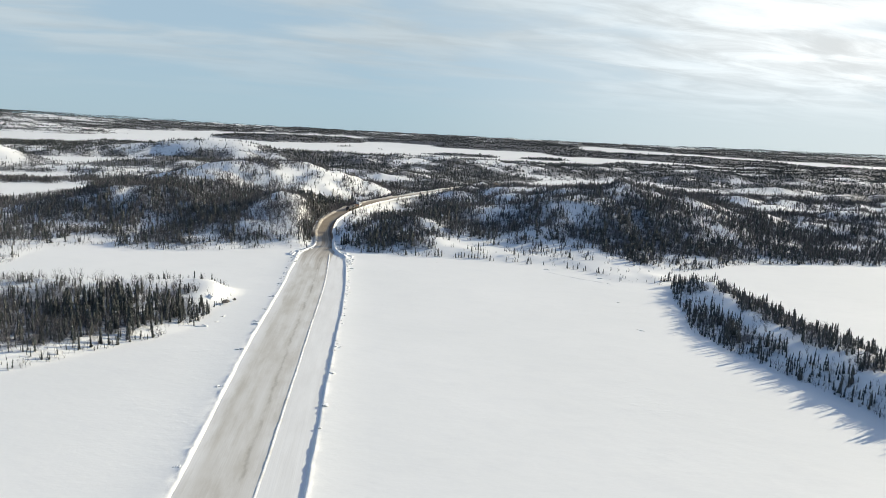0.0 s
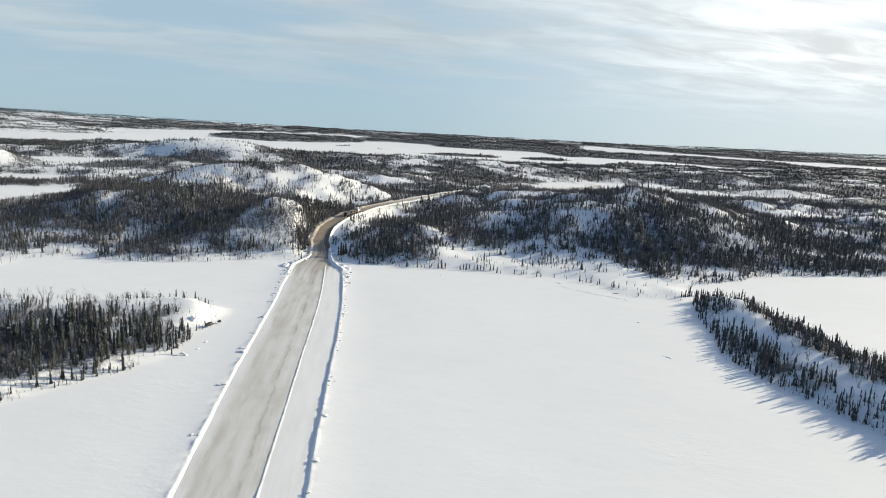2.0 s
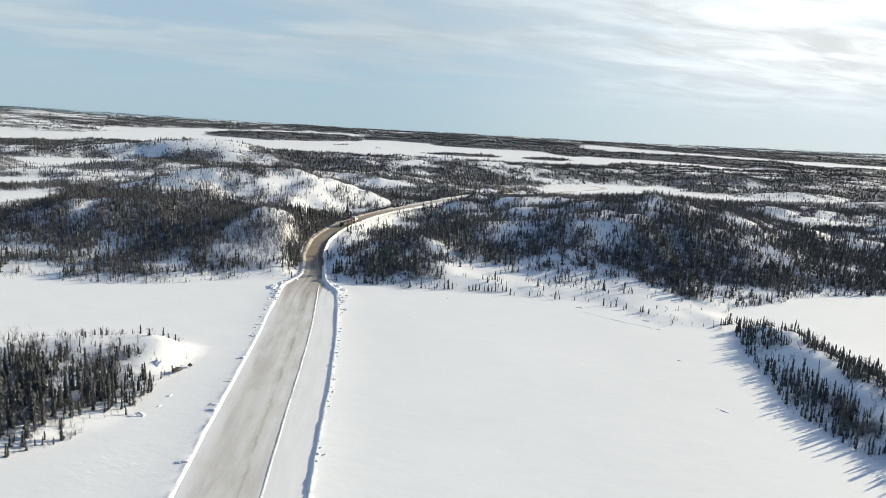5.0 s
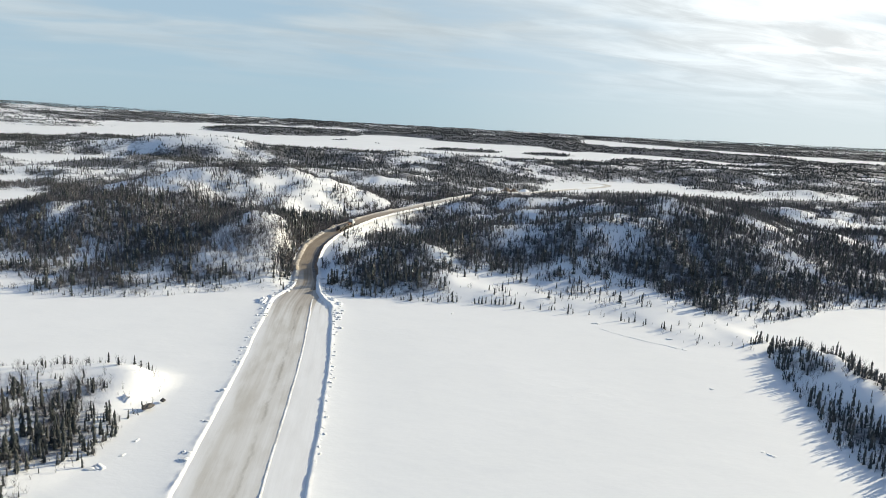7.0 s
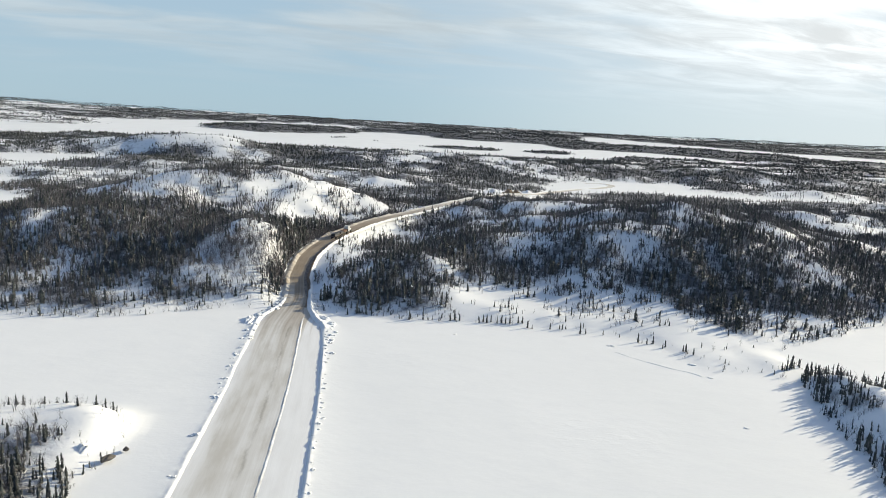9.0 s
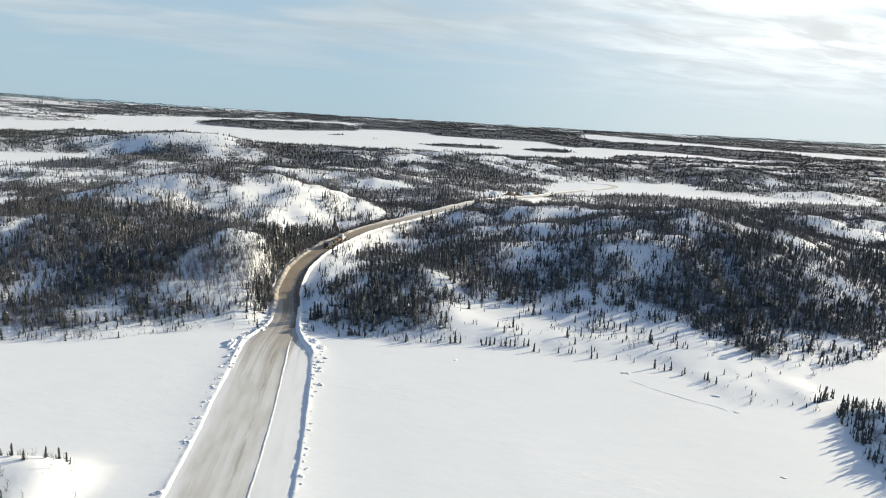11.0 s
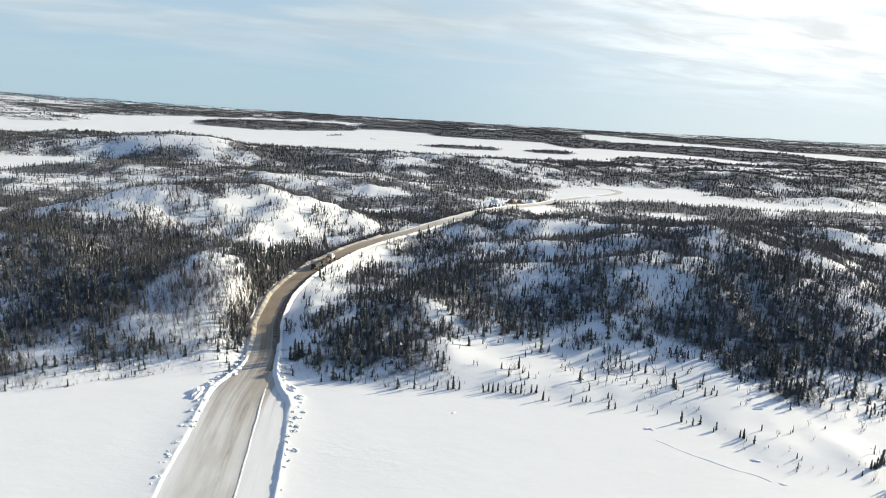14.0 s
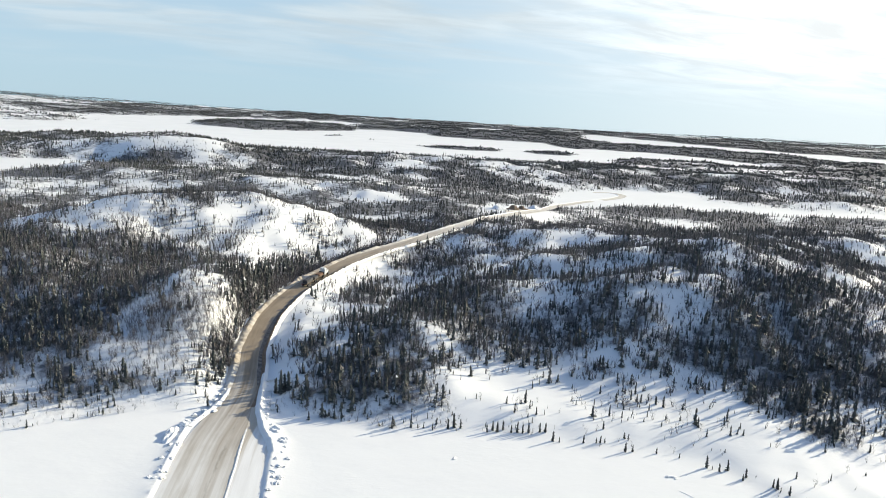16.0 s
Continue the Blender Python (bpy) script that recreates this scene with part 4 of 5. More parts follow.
def shrub_shape(seed, twigs, forks, thick, thin):
    """A leafless birch or willow of height 1 and spread 1."""
    q = random.Random(seed)
    v, f = [], []

    def twig(a, b, w):
        d = Vector(b) - Vector(a)
        n = d.cross(Vector((q.uniform(-1, 1), q.uniform(-1, 1), 0.2))).normalized() * w
        k = len(v)
        v.extend((tuple(Vector(a) - n), tuple(Vector(a) + n), b))
        f.append((k, k + 1, k + 2))

    for i in range(twigs):
        t = q.uniform(0, 6.283)
        base = (q.uniform(-0.12, 0.12), q.uniform(-0.12, 0.12), 0)
        top = (0.5 * math.cos(t) * q.uniform(0.2, 1), 0.5 * math.sin(t) * q.uniform(0.2, 1), q.uniform(0.6, 1.0))
        twig(base, top, thick)
        for k in range(forks):
            u = q.uniform(0.3, 0.8)
            o = tuple(base[j] + (top[j] - base[j]) * u for j in range(3))
            t2 = q.uniform(0, 6.283)
            twig(o, (o[0] + 0.3 * math.cos(t2), o[1] + 0.3 * math.sin(t2), o[2] + q.uniform(0.1, 0.3)), thin)
    return np.array(v), np.array(f)


def scatter(shapes, x, y, z, h, r, seed):
    """Many copies of a few shapes, as one set of vertices and triangles."""
    g = np.random.RandomState(seed)
    pick = g.randint(0, len(shapes), len(x))
    turn = g.uniform(0, 2 * np.pi, len(x))
    tilt = g.normal(0, 0.035, (len(x), 2))
    vs, fs, base = [], [], 0
    for k, (v, f) in enumerate(shapes):
        m = np.nonzero(pick == k)[0]
        if not len(m):
            continue
        c, s = np.cos(turn[m])[:, None], np.sin(turn[m])[:, None]
        zz = v[None, :, 2] * h[m][:, None]
        px = (v[None, :, 0] * c - v[None, :, 1] * s) * r[m][:, None] + tilt[m, 0:1] * zz
        py = (v[None, :, 0] * s + v[None, :, 1] * c) * r[m][:, None] + tilt[m, 1:2] * zz
        w = np.stack([px + x[m][:, None], py + y[m][:, None], zz + z[m][:, None]], -1).reshape(-1, 3)
        vs.append(w)
        fs.append((f[None] + (np.arange(len(m)) * len(v))[:, None, None]).reshape(-1, 3) + base)
        base += len(w)
    return np.vstack(vs), np.vstack(fs)


def sow(g, count, y0, y1, spread, margin):
    """Random spots in the stretch of land from y0 to y1 that widens with distance."""
    u = g.uniform(0, 1, count)
    lo, hi = (y0 + margin), (y1 + margin)
    yy = np.sqrt(lo * lo + u * (hi * hi - lo * lo)) - margin
    xx = g.uniform(-1, 1, count) * spread * (yy + margin)
    return xx, yy


def grow(seed, y0, y1, spread, dense, margin=60):
    g = np.random.RandomState(seed)
    lo, hi = y0 + margin, y1 + margin
    count = int(dense * spread * (hi * hi - lo * lo))
    x, y = sow(g, count, y0, y1, spread, margin)
    d = land_depth(x, y)
    keep = d > 0.8
    x, y, d = x[keep], y[keep], d[keep]
    near, _ = road_near(x, y)
    w = woods(x, y, d)
    p = np.where((y < 640) & ~((x > 80) & (y < 290)), 0.05 + 0.78 * smooth((w + 0.22) / 1.0) + 0.17 * smooth((w - 0.8) / 0.5), 0.03 + 0.97 * smooth((w + 0.15) / 0.65))
    p = np.where(w < -0.9, 0.006, p)
    keep = (g.uniform(0, 1, len(x)) < p) & (near > 6.6)
    x, y, d, w = x[keep], y[keep], d[keep], w[keep]
    size = np.clip(g.lognormal(-0.03, 0.40, len(x)), 0.40, 2.1)
    h = 3.05 * size * np.where((d < 8) & (y > 292), 0.72, 1.0) * (0.85 + 0.25 * np.clip(w, 0, 1))
    return x, y, d, w, h, g


FULL = [spruce_shape(100 + k, 26, 7, True, 5, 0.25 * (k % 3 - 1), 0.66) for k in range(8)]
MID = [spruce_shape(200 + k, 5, 3, False, 3, 0.2 * (k % 3 - 1)) for k in range(10)]
NEAR = [spruce_shape(220 + k, 8, 4, False, 4, 0.2 * (k % 3 - 1)) for k in range(10)]
LOW = [spruce_shape(300 + k, 3, 3, False, 3) for k in range(8)]
SMALL = [spruce_shape(340 + k, 2, 3, False, 3) for k in range(8)]


def far_shape(seed):
    """A few ragged slivers, for woods kilometres off."""
    q = random.Random(seed)
    v, f = [], []
    for k in range(3):
        t = 6.283 * (k + q.uniform(-0.3, 0.3)) / 3
        c, s, z = math.cos(t), math.sin(t), 0.45 * (k % 2)
        r = (1 - z) * q.uniform(0.7, 1.1)
        v.extend(((r * c, r * s, z), (-r * c * 0.7, -r * s * 0.7, z), (0.2 * c, 0.2 * s, z + q.uniform(0.5, 0.62))))
        f.append((3 * k, 3 * k + 1, 3 * k + 2))
    return np.array(v), np.array(f)


FAR = [far_shape(400 + k) for k in range(6)]


def trunk_mesh():
    bm = bmesh.new()
    bmesh.ops.create_cone(bm, segments=6, radius1=0.016, radius2=0.003, depth=0.95, cap_ends=True)
    bmesh.ops.translate(bm, verts=bm.verts, vec=(0, 0, 0.425))
    me = bpy.data.meshes.new("trunk")
    bm.to_mesh(me)
    bm.free()
    me.materials.append(BARK)
    return me


TRUNK = trunk_mesh()
CROWNS = [mesh_from("crown", v * np.array([0.15, 0.15, 1.0]), f, [NEEDLES]) for v, f in FULL]


def spruce(x, y, z, h, broad, k, turn, label, group):
    """A single spruce: trunk and crown."""
    base = new("spruce_tree")
    base.matrix_basis = Matrix.LocRotScale((x, y, z - 0.05), Euler((0, 0, turn)), (h * broad, h * broad, h))
    for name, me in (("trunk", TRUNK), ("crown", CROWNS[k % len(CROWNS)])):
        new(name, me).parent = base
    return tagged(base, label, "spruce", group)


def plant_near():
    """Nearest woods: the trees of the islands and the open shore singly, the rest as one."""
    x, y, d, w, h, g = grow(11, 40, 640, 0.84, 0.21)
    for x0, x1, y0, y1, count in ((80, 152, 95, 292, 2600), (-150, -66, 120, 230, 750)):          # the islands are wooded more closely
        ex, ey = g.uniform(x0, x1, count), g.uniform(y0, y1, count)
        ed = land_depth(ex, ey)
        ew = woods(ex, ey, ed)
        keep = (ed > 0.9) & (g.uniform(0, 1, count) < smooth((ew + 0.1) / 0.6)) & ((x1 < 0) | (ey < 280))
        x, y, d, w = (np.concatenate([a, b[keep]]) for a, b in ((x, ex), (y, ey), (d, ed), (w, ew)))
        h = np.concatenate([h, 3.1 * np.clip(g.lognormal(0, 0.33 if x0 > 0 else 0.45, int(keep.sum())), 0.4, 2.1)])
    ridge = (x > 80) & (x < 152) & (y < 290) & (y > 95)
    point = (x < -60) & (x > -112) & (y < 230)
    shore = (y < 345) & (x > -5) & (x < 118) & (y > 270) & ~ridge & (inside(x, y, MARSH) > -2)
    z = height(x, y, d)
    h = h * (1 - 0.15 * smooth((y - 420) / 80)) * np.where((x < -85) & (y > 300), 0.88, 1.0) * np.where(ridge, 0.86, 1.0)
    h = np.where((x < -60) & (y < 235), h * (0.62 + 0.75 * np.exp(-((x + 97) / 24) ** 2 - ((y - 172) / 18) ** 2)), h)
    h = np.where(shore, h * 0.76, h)
    thick = (y < 300) & ((x < -60) | (x > 80))
    verge, _ = road_near(x, y)
    h = np.where((verge < 26) & (y > 345) & (y < 560) & (x < np.interp(y, ROAD_LINE[:, 1], ROAD_LINE[:, 0])), h * 1.35, h)
    single = np.zeros(len(x), bool)
    for zone, cap, what, group in ((ridge, 115, "dark slender spruce on the snowy island ridge", "spruces on the ridge island"),
                                   (point, 65, "dark slender spruce on the low snowy island", "spruces on the low island"),
                                   (shore, 60, "small lone spruce on the snowy marsh shore", "spruces on the marsh shore")):
        idx = np.nonzero(zone)[0][:cap]
        single[idx] = True
        for i in idx:
            spruce(x[i], y[i], z[i], h[i], g.uniform(0.8, 1.25) * (1.15 if x[i] < 0 else 1.0), int(g.randint(0, 8)), g.uniform(0, 6.28), what, group)
    rest = ~single
    r = h * np.where(thick, g.uniform(0.13, 0.22, len(x)) * np.where(x < 0, 1.1, 1.0), g.uniform(0.17, 0.32, len(x)))
    isle = rest & (y < 292) & ((x < -60) | ridge)
    isle &= (x > -168) | (g.uniform(0, 1, len(x)) < 0.2)          # the island opens out to the west
    tip = isle & (x < 0) & (x > -114) & (y > 138)
    for belt, tiers, blades, what in ((tip, 21, 6, "dark ragged spruce thicket at the low island's end"), (isle & ~tip, 9, 4, "dark spruce thicket on the low snowy islands")):
        shapes = [spruce_shape(120 + k, tiers, blades, True, 3, 0.25 * (k % 3 - 1), 0.66) for k in range(9)]
        v, f = scatter(shapes, x[belt], y[belt], z[belt] - 0.05, h[belt], r[belt], 20)
        tagged(new("island_spruces", mesh_from("island_spruces", v, f, [NEEDLES])), what, "forest", kind="stuff")
    close = rest & (y < 480) & ~((y < 292) & ((x < -60) | ridge))
    for belt, shapes, seed, what in ((close & (y < 372), NEAR, 27, "dark black spruce forest behind the lake shore"), (close & (y >= 372), MID, 21, "dense dark black spruce forest on the snowy slopes")):
        v, f = scatter(shapes, x[belt], y[belt], z[belt] - 0.1, h[belt], r[belt], seed)
        tagged(new("spruce_forest", mesh_from("spruce_forest", v, f, [NEEDLES])), what, "forest", kind="stuff")
    back = rest & (y >= 480)
    v, f = scatter(LOW, x[back], y[back], z[back] - 0.1, h[back], r[back], 22)
    tagged(new("spruce_forest", mesh_from("spruce_forest_back", v, f, [NEEDLES])), "dark spruce forest behind the hill crests", "forest", kind="stuff")
    return len(x)


def plant_far():
    for seed, y0, y1, dense, shapes in ((12, 640, 1000, 0.090, SMALL), (14, 1000, 1500, 0.085, FAR)):
        x, y, d, w, h, g = grow(seed, y0, y1, 0.70, dense)
        z = height(x, y, d)
        h = h * np.where(y < 1000, 0.8, 0.95)
        v, f = scatter(shapes, x, y, z - 0.1, h, h * g.uniform(0.18, 0.28, len(x)), seed + 11)
        tagged(new("distant_spruce_forest", mesh_from("distant_spruce_forest", v, f, [NEEDLES])), "patchy dark spruce woods on rolling snowy land", "forest", kind="stuff")
    x, y, d, w, h, g = grow(13, 1500, 4700, 0.68, 0.0125)
    z = height(x, y, d)
    h = h * 1.05
    v, f = scatter(FAR, x, y, z - 0.1, h, h * g.uniform(0.5, 0.85, len(x)), 24)
    tagged(new("far_spruce_forest", mesh_from("far_spruce_forest", v, f, [NEEDLES])), "far dark woods on low hills round the frozen lakes", "forest", kind="stuff")
    return len(x)


def plant_shrubs():
    """Leafless birch and willow scrub."""
    g = np.random.RandomState(31)
    x, y = sow(g, 188000, 100, 640, 0.78, 60)
    d = land_depth(x, y)
    k = d > 0.5
    x, y, d = x[k], y[k], d[k]
    w = woods(x, y, d)
    near, _ = road_near(x, y)
    p = 0.08 + 0.80 * smooth((w + 0.25) / 0.9)
    p += 0.35 * np.exp(-((x - 160) / 60) ** 2 - ((y - 405) / 35) ** 2) + 0.4 * np.exp(-((x + 165) / 55) ** 2 - ((y - 395) / 50) ** 2)
    p = np.where(inside(x, y, MARSH) > 0, p * 0.35, p)
    p = np.where(w < -0.5, np.minimum(p, 0.10), p)
    k = (g.uniform(0, 1, len(x)) < p) & (near > 8)
    x, y, d = x[k], y[k], d[k]
    # birches of the round knoll, and a belt of them along the hill road
    kx, ky = g.normal(-93, 9, 1000), g.normal(354, 15, 1000)
    line = ROAD_LINE[(ROAD_LINE[:, 1] > 345) & (ROAD_LINE[:, 1] < 520)]
    i = g.randint(0, len(line), 1900)
    belt = 6.5 + np.abs(g.normal(0, 4.5, 1900))
    side = sides(ROAD_LINE)[(ROAD_LINE[:, 1] > 345) & (ROAD_LINE[:, 1] < 520)][i]
    bx, by = line[i, 0] - side[:, 0] * belt, line[i, 1] - side[:, 1] * belt
    x, y = np.concatenate([x, kx, bx]), np.concatenate([y, ky, by + g.normal(0, 1.5, 1900)])
    clear, _ = road_near(x, y)
    x, y = x[clear > 6.3], y[clear > 6.3]
    d = land_depth(x, y)
    x, y, d = x[d > 0.5], y[d > 0.5], d[d > 0.5]
    z = height(x, y, d)
    beside, _ = road_near(x, y)
    h = np.clip(g.lognormal(1.0, 0.35, len(x)), 0.9, 5.2) * np.where(d < 10, 0.6, 1) * np.where((beside < 20) & (x < -40) & (y > 345), 1.1, 1.0)
    fine = (y < 335) | ((x + 97 > -20) & (x + 97 < 20) & (y < 395) & (inside(x, y, CLEARINGS[3][1]) > 0))
    for close, shapes, seed, what in ((fine, [shrub_shape(560 + k, 8, 2, 0.012, 0.009) for k in range(6)], 25, "fine leafless birch scrub on the islands and shores"),
                                      (~fine, [shrub_shape(500 + k, 4, 1, 0.036, 0.030) for k in range(6)], 26, "leafless brown birch and willow scrub on snow")):
        v, f = scatter(shapes, x[close], y[close], z[close] - 0.05, h[close], h[close] * g.uniform(0.55, 0.8, int(close.sum())), seed)
        tagged(new("birch_scrub", mesh_from("birch_scrub", v, f, [TWIG])), what, "scrub", kind="stuff")


plant_near()
plant_far()
plant_shrubs()

# lone trees of the shore: x, y, height
for k, (x, y, h) in enumerate([(64.2, 302.7, 3.5), (65.4, 302.0, 1.1), (66.8, 301.0, 2.4), (69.2, 301.8, 3.0), (71.1, 297.0, 2.0), (72.4, 298.4, 2.6), (76.9, 293.6, 2.4), (77.6, 293.0, 3.0),
                               (79.2, 290.1, 2.6), (81.8, 287.6, 1.0), (86.8, 282.6, 1.7), (87.9, 282.2, 1.2), (96.4, 277.4, 1.3), (99.8, 276.3, 1.5), (103.5, 279.1, 2.8), (104.6, 279.7, 2.2),
                               (105.5, 280.2, 3.4), (106.8, 281.1, 2.6), (107.9, 282.2, 4.6), (109.0, 282.8, 2.4), (112.0, 285.7, 2.8), (45.1, 308.9, 2.9), (47.1, 309.1, 2.2), (53.3, 308.9, 1.9), (58.7, 307.1, 1.6),
                               (38.2, 312.5, 1.8), (39.3, 312.6, 2.2), (40.5, 312.8, 1.6), (34.8, 312.4, 2.6), (26.6, 312.6, 3.1), (28.3, 312.2, 1.7), (25.2, 316.9, 3.0), (23.6, 316.7, 2.9),
                               (20.5, 316.3, 3.2), (18.9, 316.1, 2.6), (17.4, 316.2, 3.4), (15.8, 316.0, 2.5), (13.6, 317.1, 2.7), (12.0, 316.2, 3.3), (10.8, 316.7, 3.0), (9.2, 315.8, 2.4),
                               (2.0, 316.6, 3.0), (0.2, 317.0, 4.2), (-1.4, 316.1, 3.0), (-5.6, 314.9, 2.0),
                               (-51.9, 331.4, 5.0), (-50.4, 330.8, 6.9), (-49.4, 331.8, 6.0), (-48.2, 332.0, 6.2), (-50.8, 333.2, 6.4), (-48.7, 320.4, 2.4), (-39.3, 316.6, 2.8),
                               (-68.4, 321.5, 3.2), (-79.8, 219.3, 2.3)]):
    z = float(height(np.array([float(x)]), np.array([float(y)]))[0])
    spruce(x, y, z, h, 1.25, k, k * 1.7, "lone dark spruce standing in shore snow", "lone shore spruces")


# ---- rocks ----
def rock(x, y, z, sx, sy, sz, seed, label):
    bm = bmesh.new()
    bmesh.ops.create_icosphere(bm, subdivisions=3, radius=1.0)
    for v in bm.verts:
        p = v.co * 1.3 + Vector((seed * 5.3, 1, 2))
        v.co *= 1 + 0.45 * noise.noise(p) + 0.2 * noise.noise(p * 3)
        v.co = Vector((v.co.x * sx, v.co.y * sy, max(v.co.z, -0.4) * sz))
    ob = part("rock", bm, ROCK, None)
    ob.location, ob.rotation_euler = (x, y, z), (0, 0, seed)
    return tagged(ob, label, "rock")


rock(-71.3, 198.6, 0.9, 1.5, 0.7, 0.7, 1.0, "dark granite outcrop bare of snow on the island edge")
rock(-69.8, 203.5, 0.6, 0.7, 0.55, 0.5, 2.2, "small dark granite boulder at the island edge")


def heap(name, x, y, z, sx, sy, sz, seed, mat, label, flat=0.0):
    bm = bmesh.new()
    bmesh.ops.create_grid(bm, x_segments=24, y_segments=24, size=1.0)
    for v in bm.verts:
        r = min(1.0, v.co.length)
        n = noise.noise(v.co * 2.2 + Vector((seed, 0, 0))) * 0.45 + noise.noise(v.co * 5 + Vector((0, seed, 0))) * 0.25
        v.co = Vector((v.co.x * sx, v.co.y * sy, (math.cos(max(0.0, r - flat) / (1 - flat) * math.pi) * 0.5 + 0.5) * sz * (1 + n) - 0.3))
    for f in bm.faces:
        f.smooth = True
    ob = part(name, bm, mat, None)
    ob.location = (x, y, z)
    return tagged(ob, label, name.replace("_", " "))


heap("snow_pile", 40, 725, 8.3, 10, 10, 4.4, 1.1, BANK, "large grey-white ploughed snow pile beside the road")
heap("gravel_pile", 54, 740, 7.4, 8, 9, 4.4, 2.3, GRAVEL, "brown gravel pile at the roadside pull-out")
heap("gravel_pile", 63, 752, 6.4, 8, 7, 3.4, 3.7, GRAVEL, "low brown gravel pile dusted with snow")
heap("snow_pile", 76, 775, 4.8, 10, 8, 3.2, 5.1, BANK, "low ploughed snow pile behind the gravel")
# ploughed heaps where the banks meet the shore
for k, (x, y, sx, sy, sz, turn) in enumerate([(-71.7, 303.0, 2.0, 6.2, 1.0, 0.08), (-70.2, 309.5, 1.9, 2.6, 0.9, -0.5), (-46.6, 309.5, 2.2, 3.0, 0.9, 0.5), (-43.0, 303.6, 1.9, 2.6, 0.8, 0.3)]):
    ob = heap("snow_heap", x, y, 0.1, sx, sy, sz, 7.3 + 1.9 * k, BANK, "lumpy white heap of ploughed snow at the shore", 0.5)
    ob.rotation_euler = (0, 0, turn)
    tagged(ob, group="ploughed snow heaps")
drift_z = float(height(np.array([-77.3]), np.array([200.8]))[0])
hump = heap("snow_drift", -77.3, 200.8, drift_z - 1.1, 2.3, 3.4, 2.7, 1.3, SNOW, "wind-carved snow drift on the low island's end")
hump.rotation_euler = (0, 0, -0.55)
# drifts scoured into the lake snow
for k, (x, y, size) in enumerate([(0.2, 299.6, 0.5), (71.8, 193.3, 0.45), (70.8, 194.6, 0.3), (72.6, 192.6, 0.3), (53.1, 296.8, 0.7), (54.3, 296.0, 0.4), (76.2, 281.3, 0.8), (77.5, 270.0, 0.5), (73.6, 233.8, 0.4), (-67.1, 176.4, 0.4), (-67.2, 183.1, 0.5), (-69.3, 171.3, 0.9), (-70.6, 170.0, 0.8)]):
    ob = snow_chunk(x, y, 0.0, size, "low wind-carved snow drift on the lake")
    ob.scale = (size * 1.5, size * 0.8, size * 0.5)


# ---- the truck on the hill road ----
WHITE = plain("white_truck_paint", (0.74, 0.74, 0.72), 0.35, vary=0.08)
DARK = plain("dark_chassis", (0.035, 0.035, 0.038), 0.6, vary=0.3)
TYRE = plain("tyre_rubber", (0.022, 0.022, 0.022), 0.9, vary=0.3)
CHROME = plain("steel_rim", (0.55, 0.55, 0.56), 0.3, 0.9, vary=0.1)
DECKWOOD = plain("trailer_deck", (0.14, 0.11, 0.085), 0.85, vary=0.3)
CARGO = plain("dark_tarpaulin", (0.055, 0.055, 0.060), 0.7, vary=0.35)
RUST = plain("rusty_steel", (0.16, 0.085, 0.05), 0.8, vary=0.35)
RED = plain("red_lamp", (0.45, 0.02, 0.015), 0.3, vary=0.1)
GLASS = plain("dark_glass", (0.02, 0.025, 0.03), 0.08, vary=0.1)


def box_bm(cx, cy, cz, sx, sy, sz, bevel=0.04, taper=None):
    bm = bmesh.new()
    bmesh.ops.create_cube(bm, size=1.0)
    for v in bm.verts:
        v.co = Vector((v.co.x * sx, v.co.y * sy, v.co.z * sz))
        if taper and v.co.z > 0 and v.co.y > 0:
            v.co.y -= taper
    bmesh.ops.bevel(bm, geom=list(bm.edges), offset=bevel, segments=2, affect="EDGES")
    bmesh.ops.translate(bm, verts=bm.verts, vec=(cx, cy, cz))
    return bm


def disc_bm(x, y, z, radius, width):
    bm = bmesh.new()
    bmesh.ops.create_cone(bm, segments=20, radius1=radius, radius2=radius, depth=width, cap_ends=True)
    bmesh.ops.bevel(bm, geom=[e for e in bm.edges if len(e.link_faces) == 2 and e.calc_face_angle() > 1], offset=0.05, segments=2, affect="EDGES")
    bmesh.ops.rotate(bm, verts=bm.verts, cent=(0, 0, 0), matrix=Matrix.Rotation(math.pi / 2, 3, "Y"))
    bmesh.ops.translate(bm, verts=bm.verts, vec=(x, y, z))
    return bm


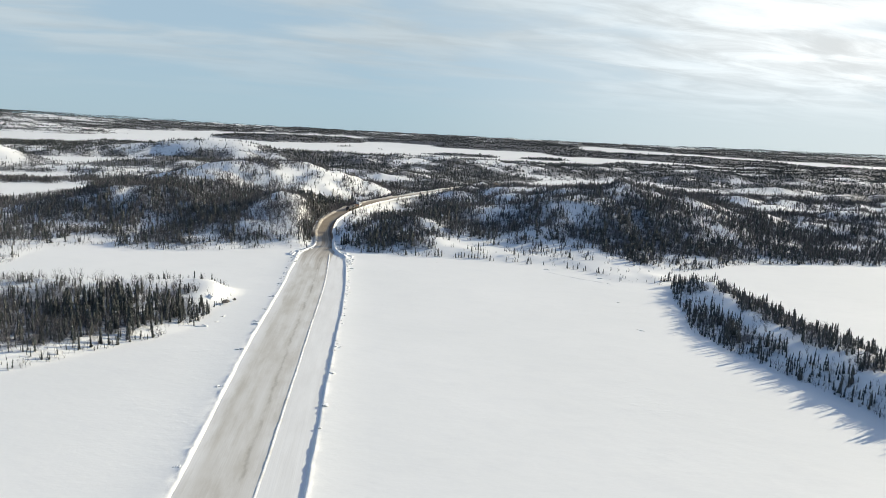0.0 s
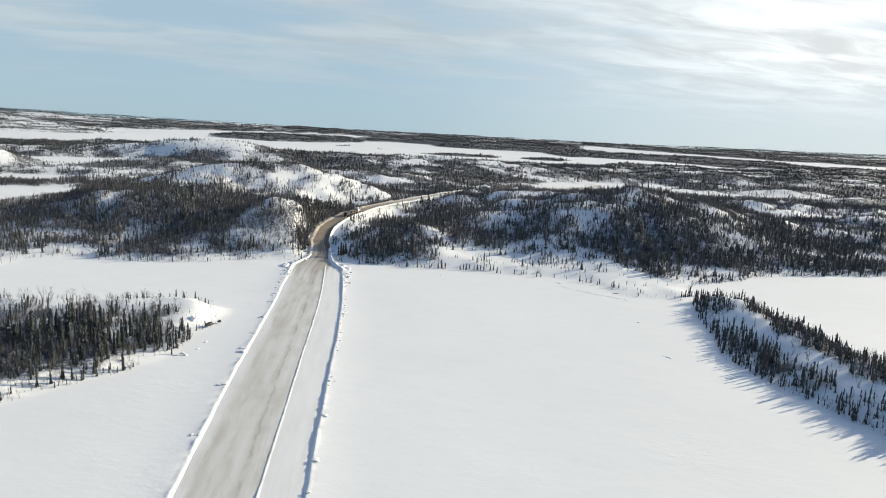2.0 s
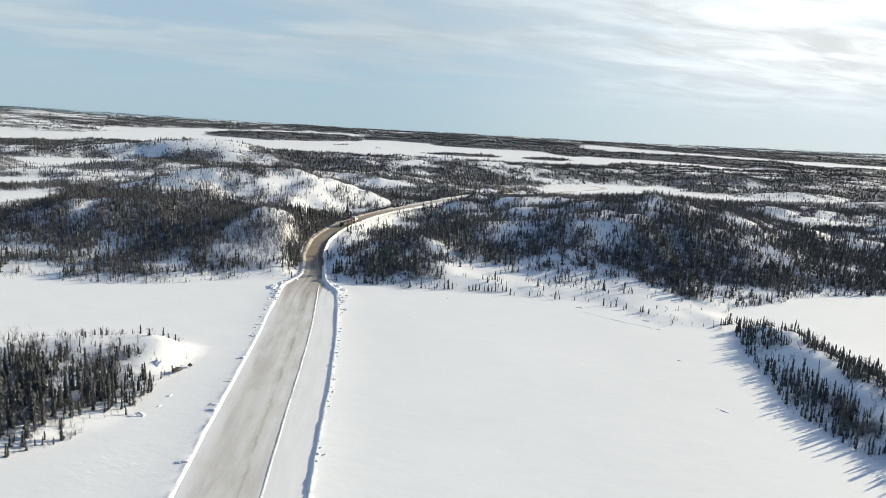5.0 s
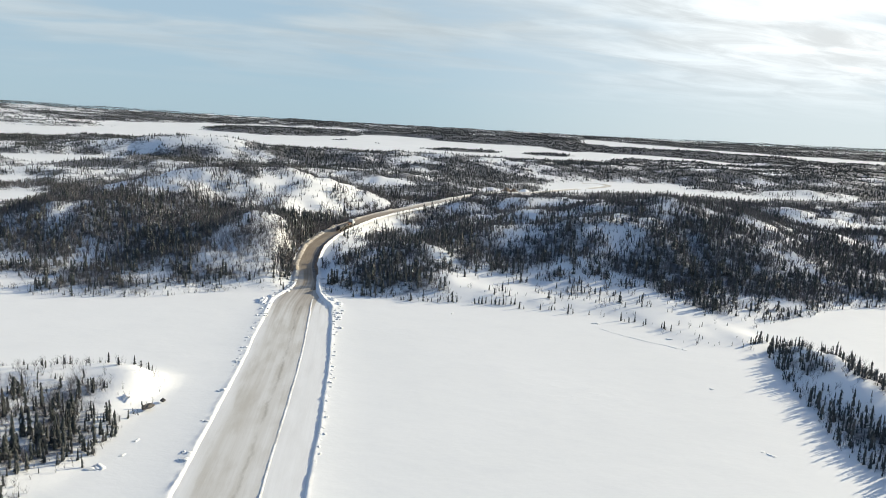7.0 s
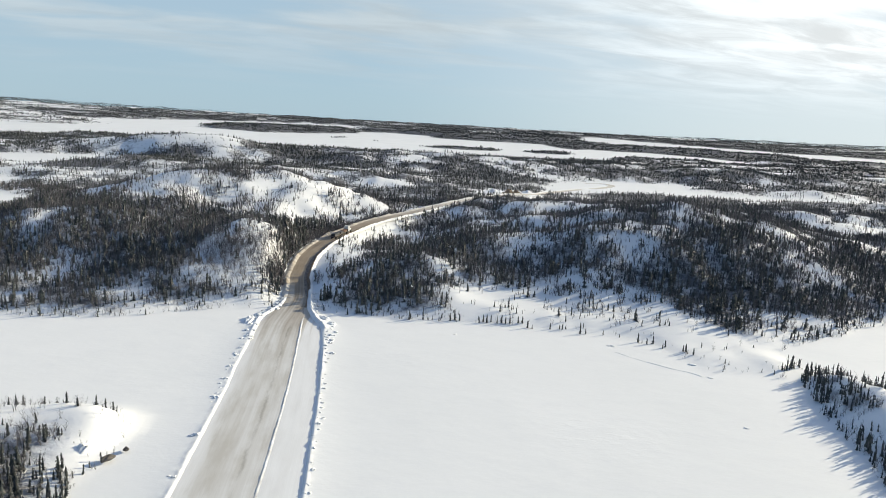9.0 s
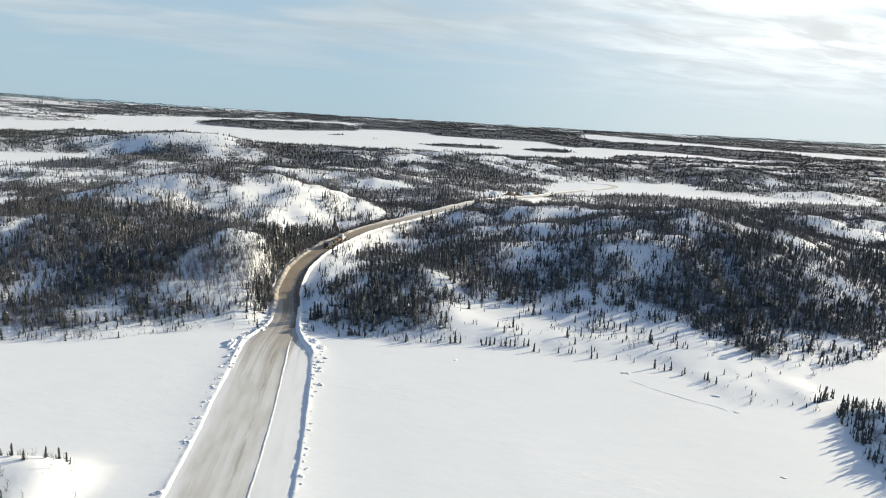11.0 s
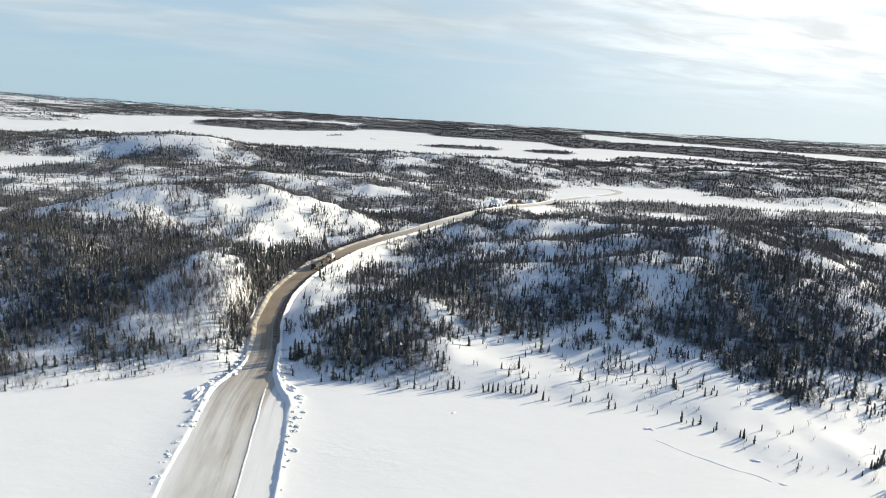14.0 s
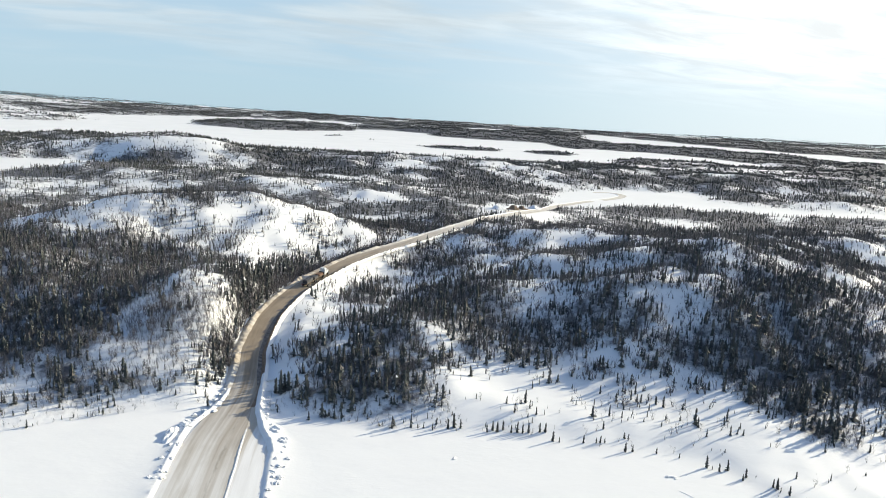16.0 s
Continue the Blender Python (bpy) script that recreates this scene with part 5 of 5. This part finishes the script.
def semi_truck():
    """Tractor with two flat-deck trailers; +y is forward, the middle at the origin."""
    t = new("semi_truck")
    part("hood", box_bm(0, 10.9, 1.75, 1.9, 1.9, 1.1, 0.15, 0.25), WHITE, t)
    cab = part("cab", box_bm(0, 9.2, 2.2, 2.4, 1.6, 2.0, 0.12, 0.25), WHITE, t, "white truck cab")
    part("windscreen", box_bm(0, 9.95, 2.62, 2.0, 0.08, 0.75, 0.02), GLASS, cab)
    for s in (-1, 1):
        part("side_window", box_bm(s * 1.2, 9.3, 2.65, 0.05, 0.8, 0.6, 0.01), GLASS, cab)
    part("sleeper", box_bm(0, 7.5, 2.55, 2.45, 1.8, 2.7, 0.12), WHITE, t, "tall white sleeper box")
    part("chassis", box_bm(0, 7.4, 0.85, 1.0, 8.2, 0.3, 0.03), DARK, t)
    part("bumper", box_bm(0, 11.9, 0.7, 2.4, 0.25, 0.45, 0.06), CHROME, t)
    for s in (-1, 1):
        part("fuel_tank", box_bm(s * 1.0, 7.9, 0.85, 0.5, 1.7, 0.55, 0.15), CHROME, t)
        part("exhaust_stack", box_bm(s * 1.15, 8.45, 3.2, 0.14, 0.14, 2.2, 0.03), CHROME, t)
        part("headlight", box_bm(s * 0.85, 11.87, 1.35, 0.3, 0.08, 0.25, 0.02), GLASS, t)
    for y0, length in ((0.8, 10.6), (-8.3, 7.6)):
        deck = part("trailer_deck", box_bm(0, y0, 1.35, 2.55, length, 0.22, 0.03), DECKWOOD, t, "dark timber trailer deck")
        part("frame_rail", box_bm(0, y0, 1.05, 0.9, length - 0.4, 0.35, 0.03), DARK, deck)
        part("headboard", box_bm(0, y0 + length / 2 - 0.1, 2.0, 2.5, 0.12, 1.1, 0.02), DARK, deck)
    for s in (-1, 1):
        part("tail_light", box_bm(s * 1.0, -12.12, 1.15, 0.4, 0.06, 0.18, 0.01), RED, t, "red tail light")
    for y0 in (10.9, 6.1, 4.8, -1.9, -3.2, -9.4, -10.7):
        for s in (-1, 1):
            tyre = part("wheel", disc_bm(s * 1.05, y0, 0.52, 0.52, 0.45), TYRE, t)
            part("rim", disc_bm(s * 1.25, y0, 0.52, 0.28, 0.08), CHROME, tyre)
    return tagged(t, "white tractor hauling two dark loaded flat-deck trailers", "truck")


k = int(np.argmin(np.abs(OVERLAND[:, 1] - 441)))
go = OVERLAND[k + 3] - OVERLAND[k - 3]
heading = math.atan2(-go[0], go[1])
side = sides(OVERLAND)[k]
TRUCK = Matrix.Translation((OVERLAND[k, 0] + side[0] * 1.7, OVERLAND[k, 1] + side[1] * 1.7, OVERLAND[k, 2] + 0.07)) @ Euler((math.atan2(go[2], math.hypot(go[0], go[1])), 0, heading)).to_matrix().to_4x4()
truck = semi_truck()
truck.matrix_basis = TRUCK


def cargo(y0, length, rise, mat, label):
    bm = box_bm(0, 0, rise / 2, 2.2, length, rise, 0.12)
    bmesh.ops.subdivide_edges(bm, edges=list(bm.edges), cuts=2, use_grid_fill=True)
    for v in bm.verts:
        v.co += Vector((noise.noise(v.co * 1.1), noise.noise(v.co * 1.3 + Vector((5, 0, 0))), noise.noise(v.co * 0.9))) * 0.10 * (1 if v.co.z > 0.2 else 0)
    ob = part("cargo_bundle", bm, mat, None)
    ob.matrix_basis = TRUCK @ Matrix.Translation((0, y0, 1.465))
    return tagged(ob, label, "cargo", "loads on the truck")


cargo(3.3, 4.2, 0.9, RUST, "rust-brown steel load strapped on the trailer deck")
cargo(-1.8, 4.0, 1.1, CARGO, "dark tarpaulined load on the trailer deck")
cargo(-8.4, 6.2, 1.35, CARGO, "long dark tarpaulined load on the rear trailer")
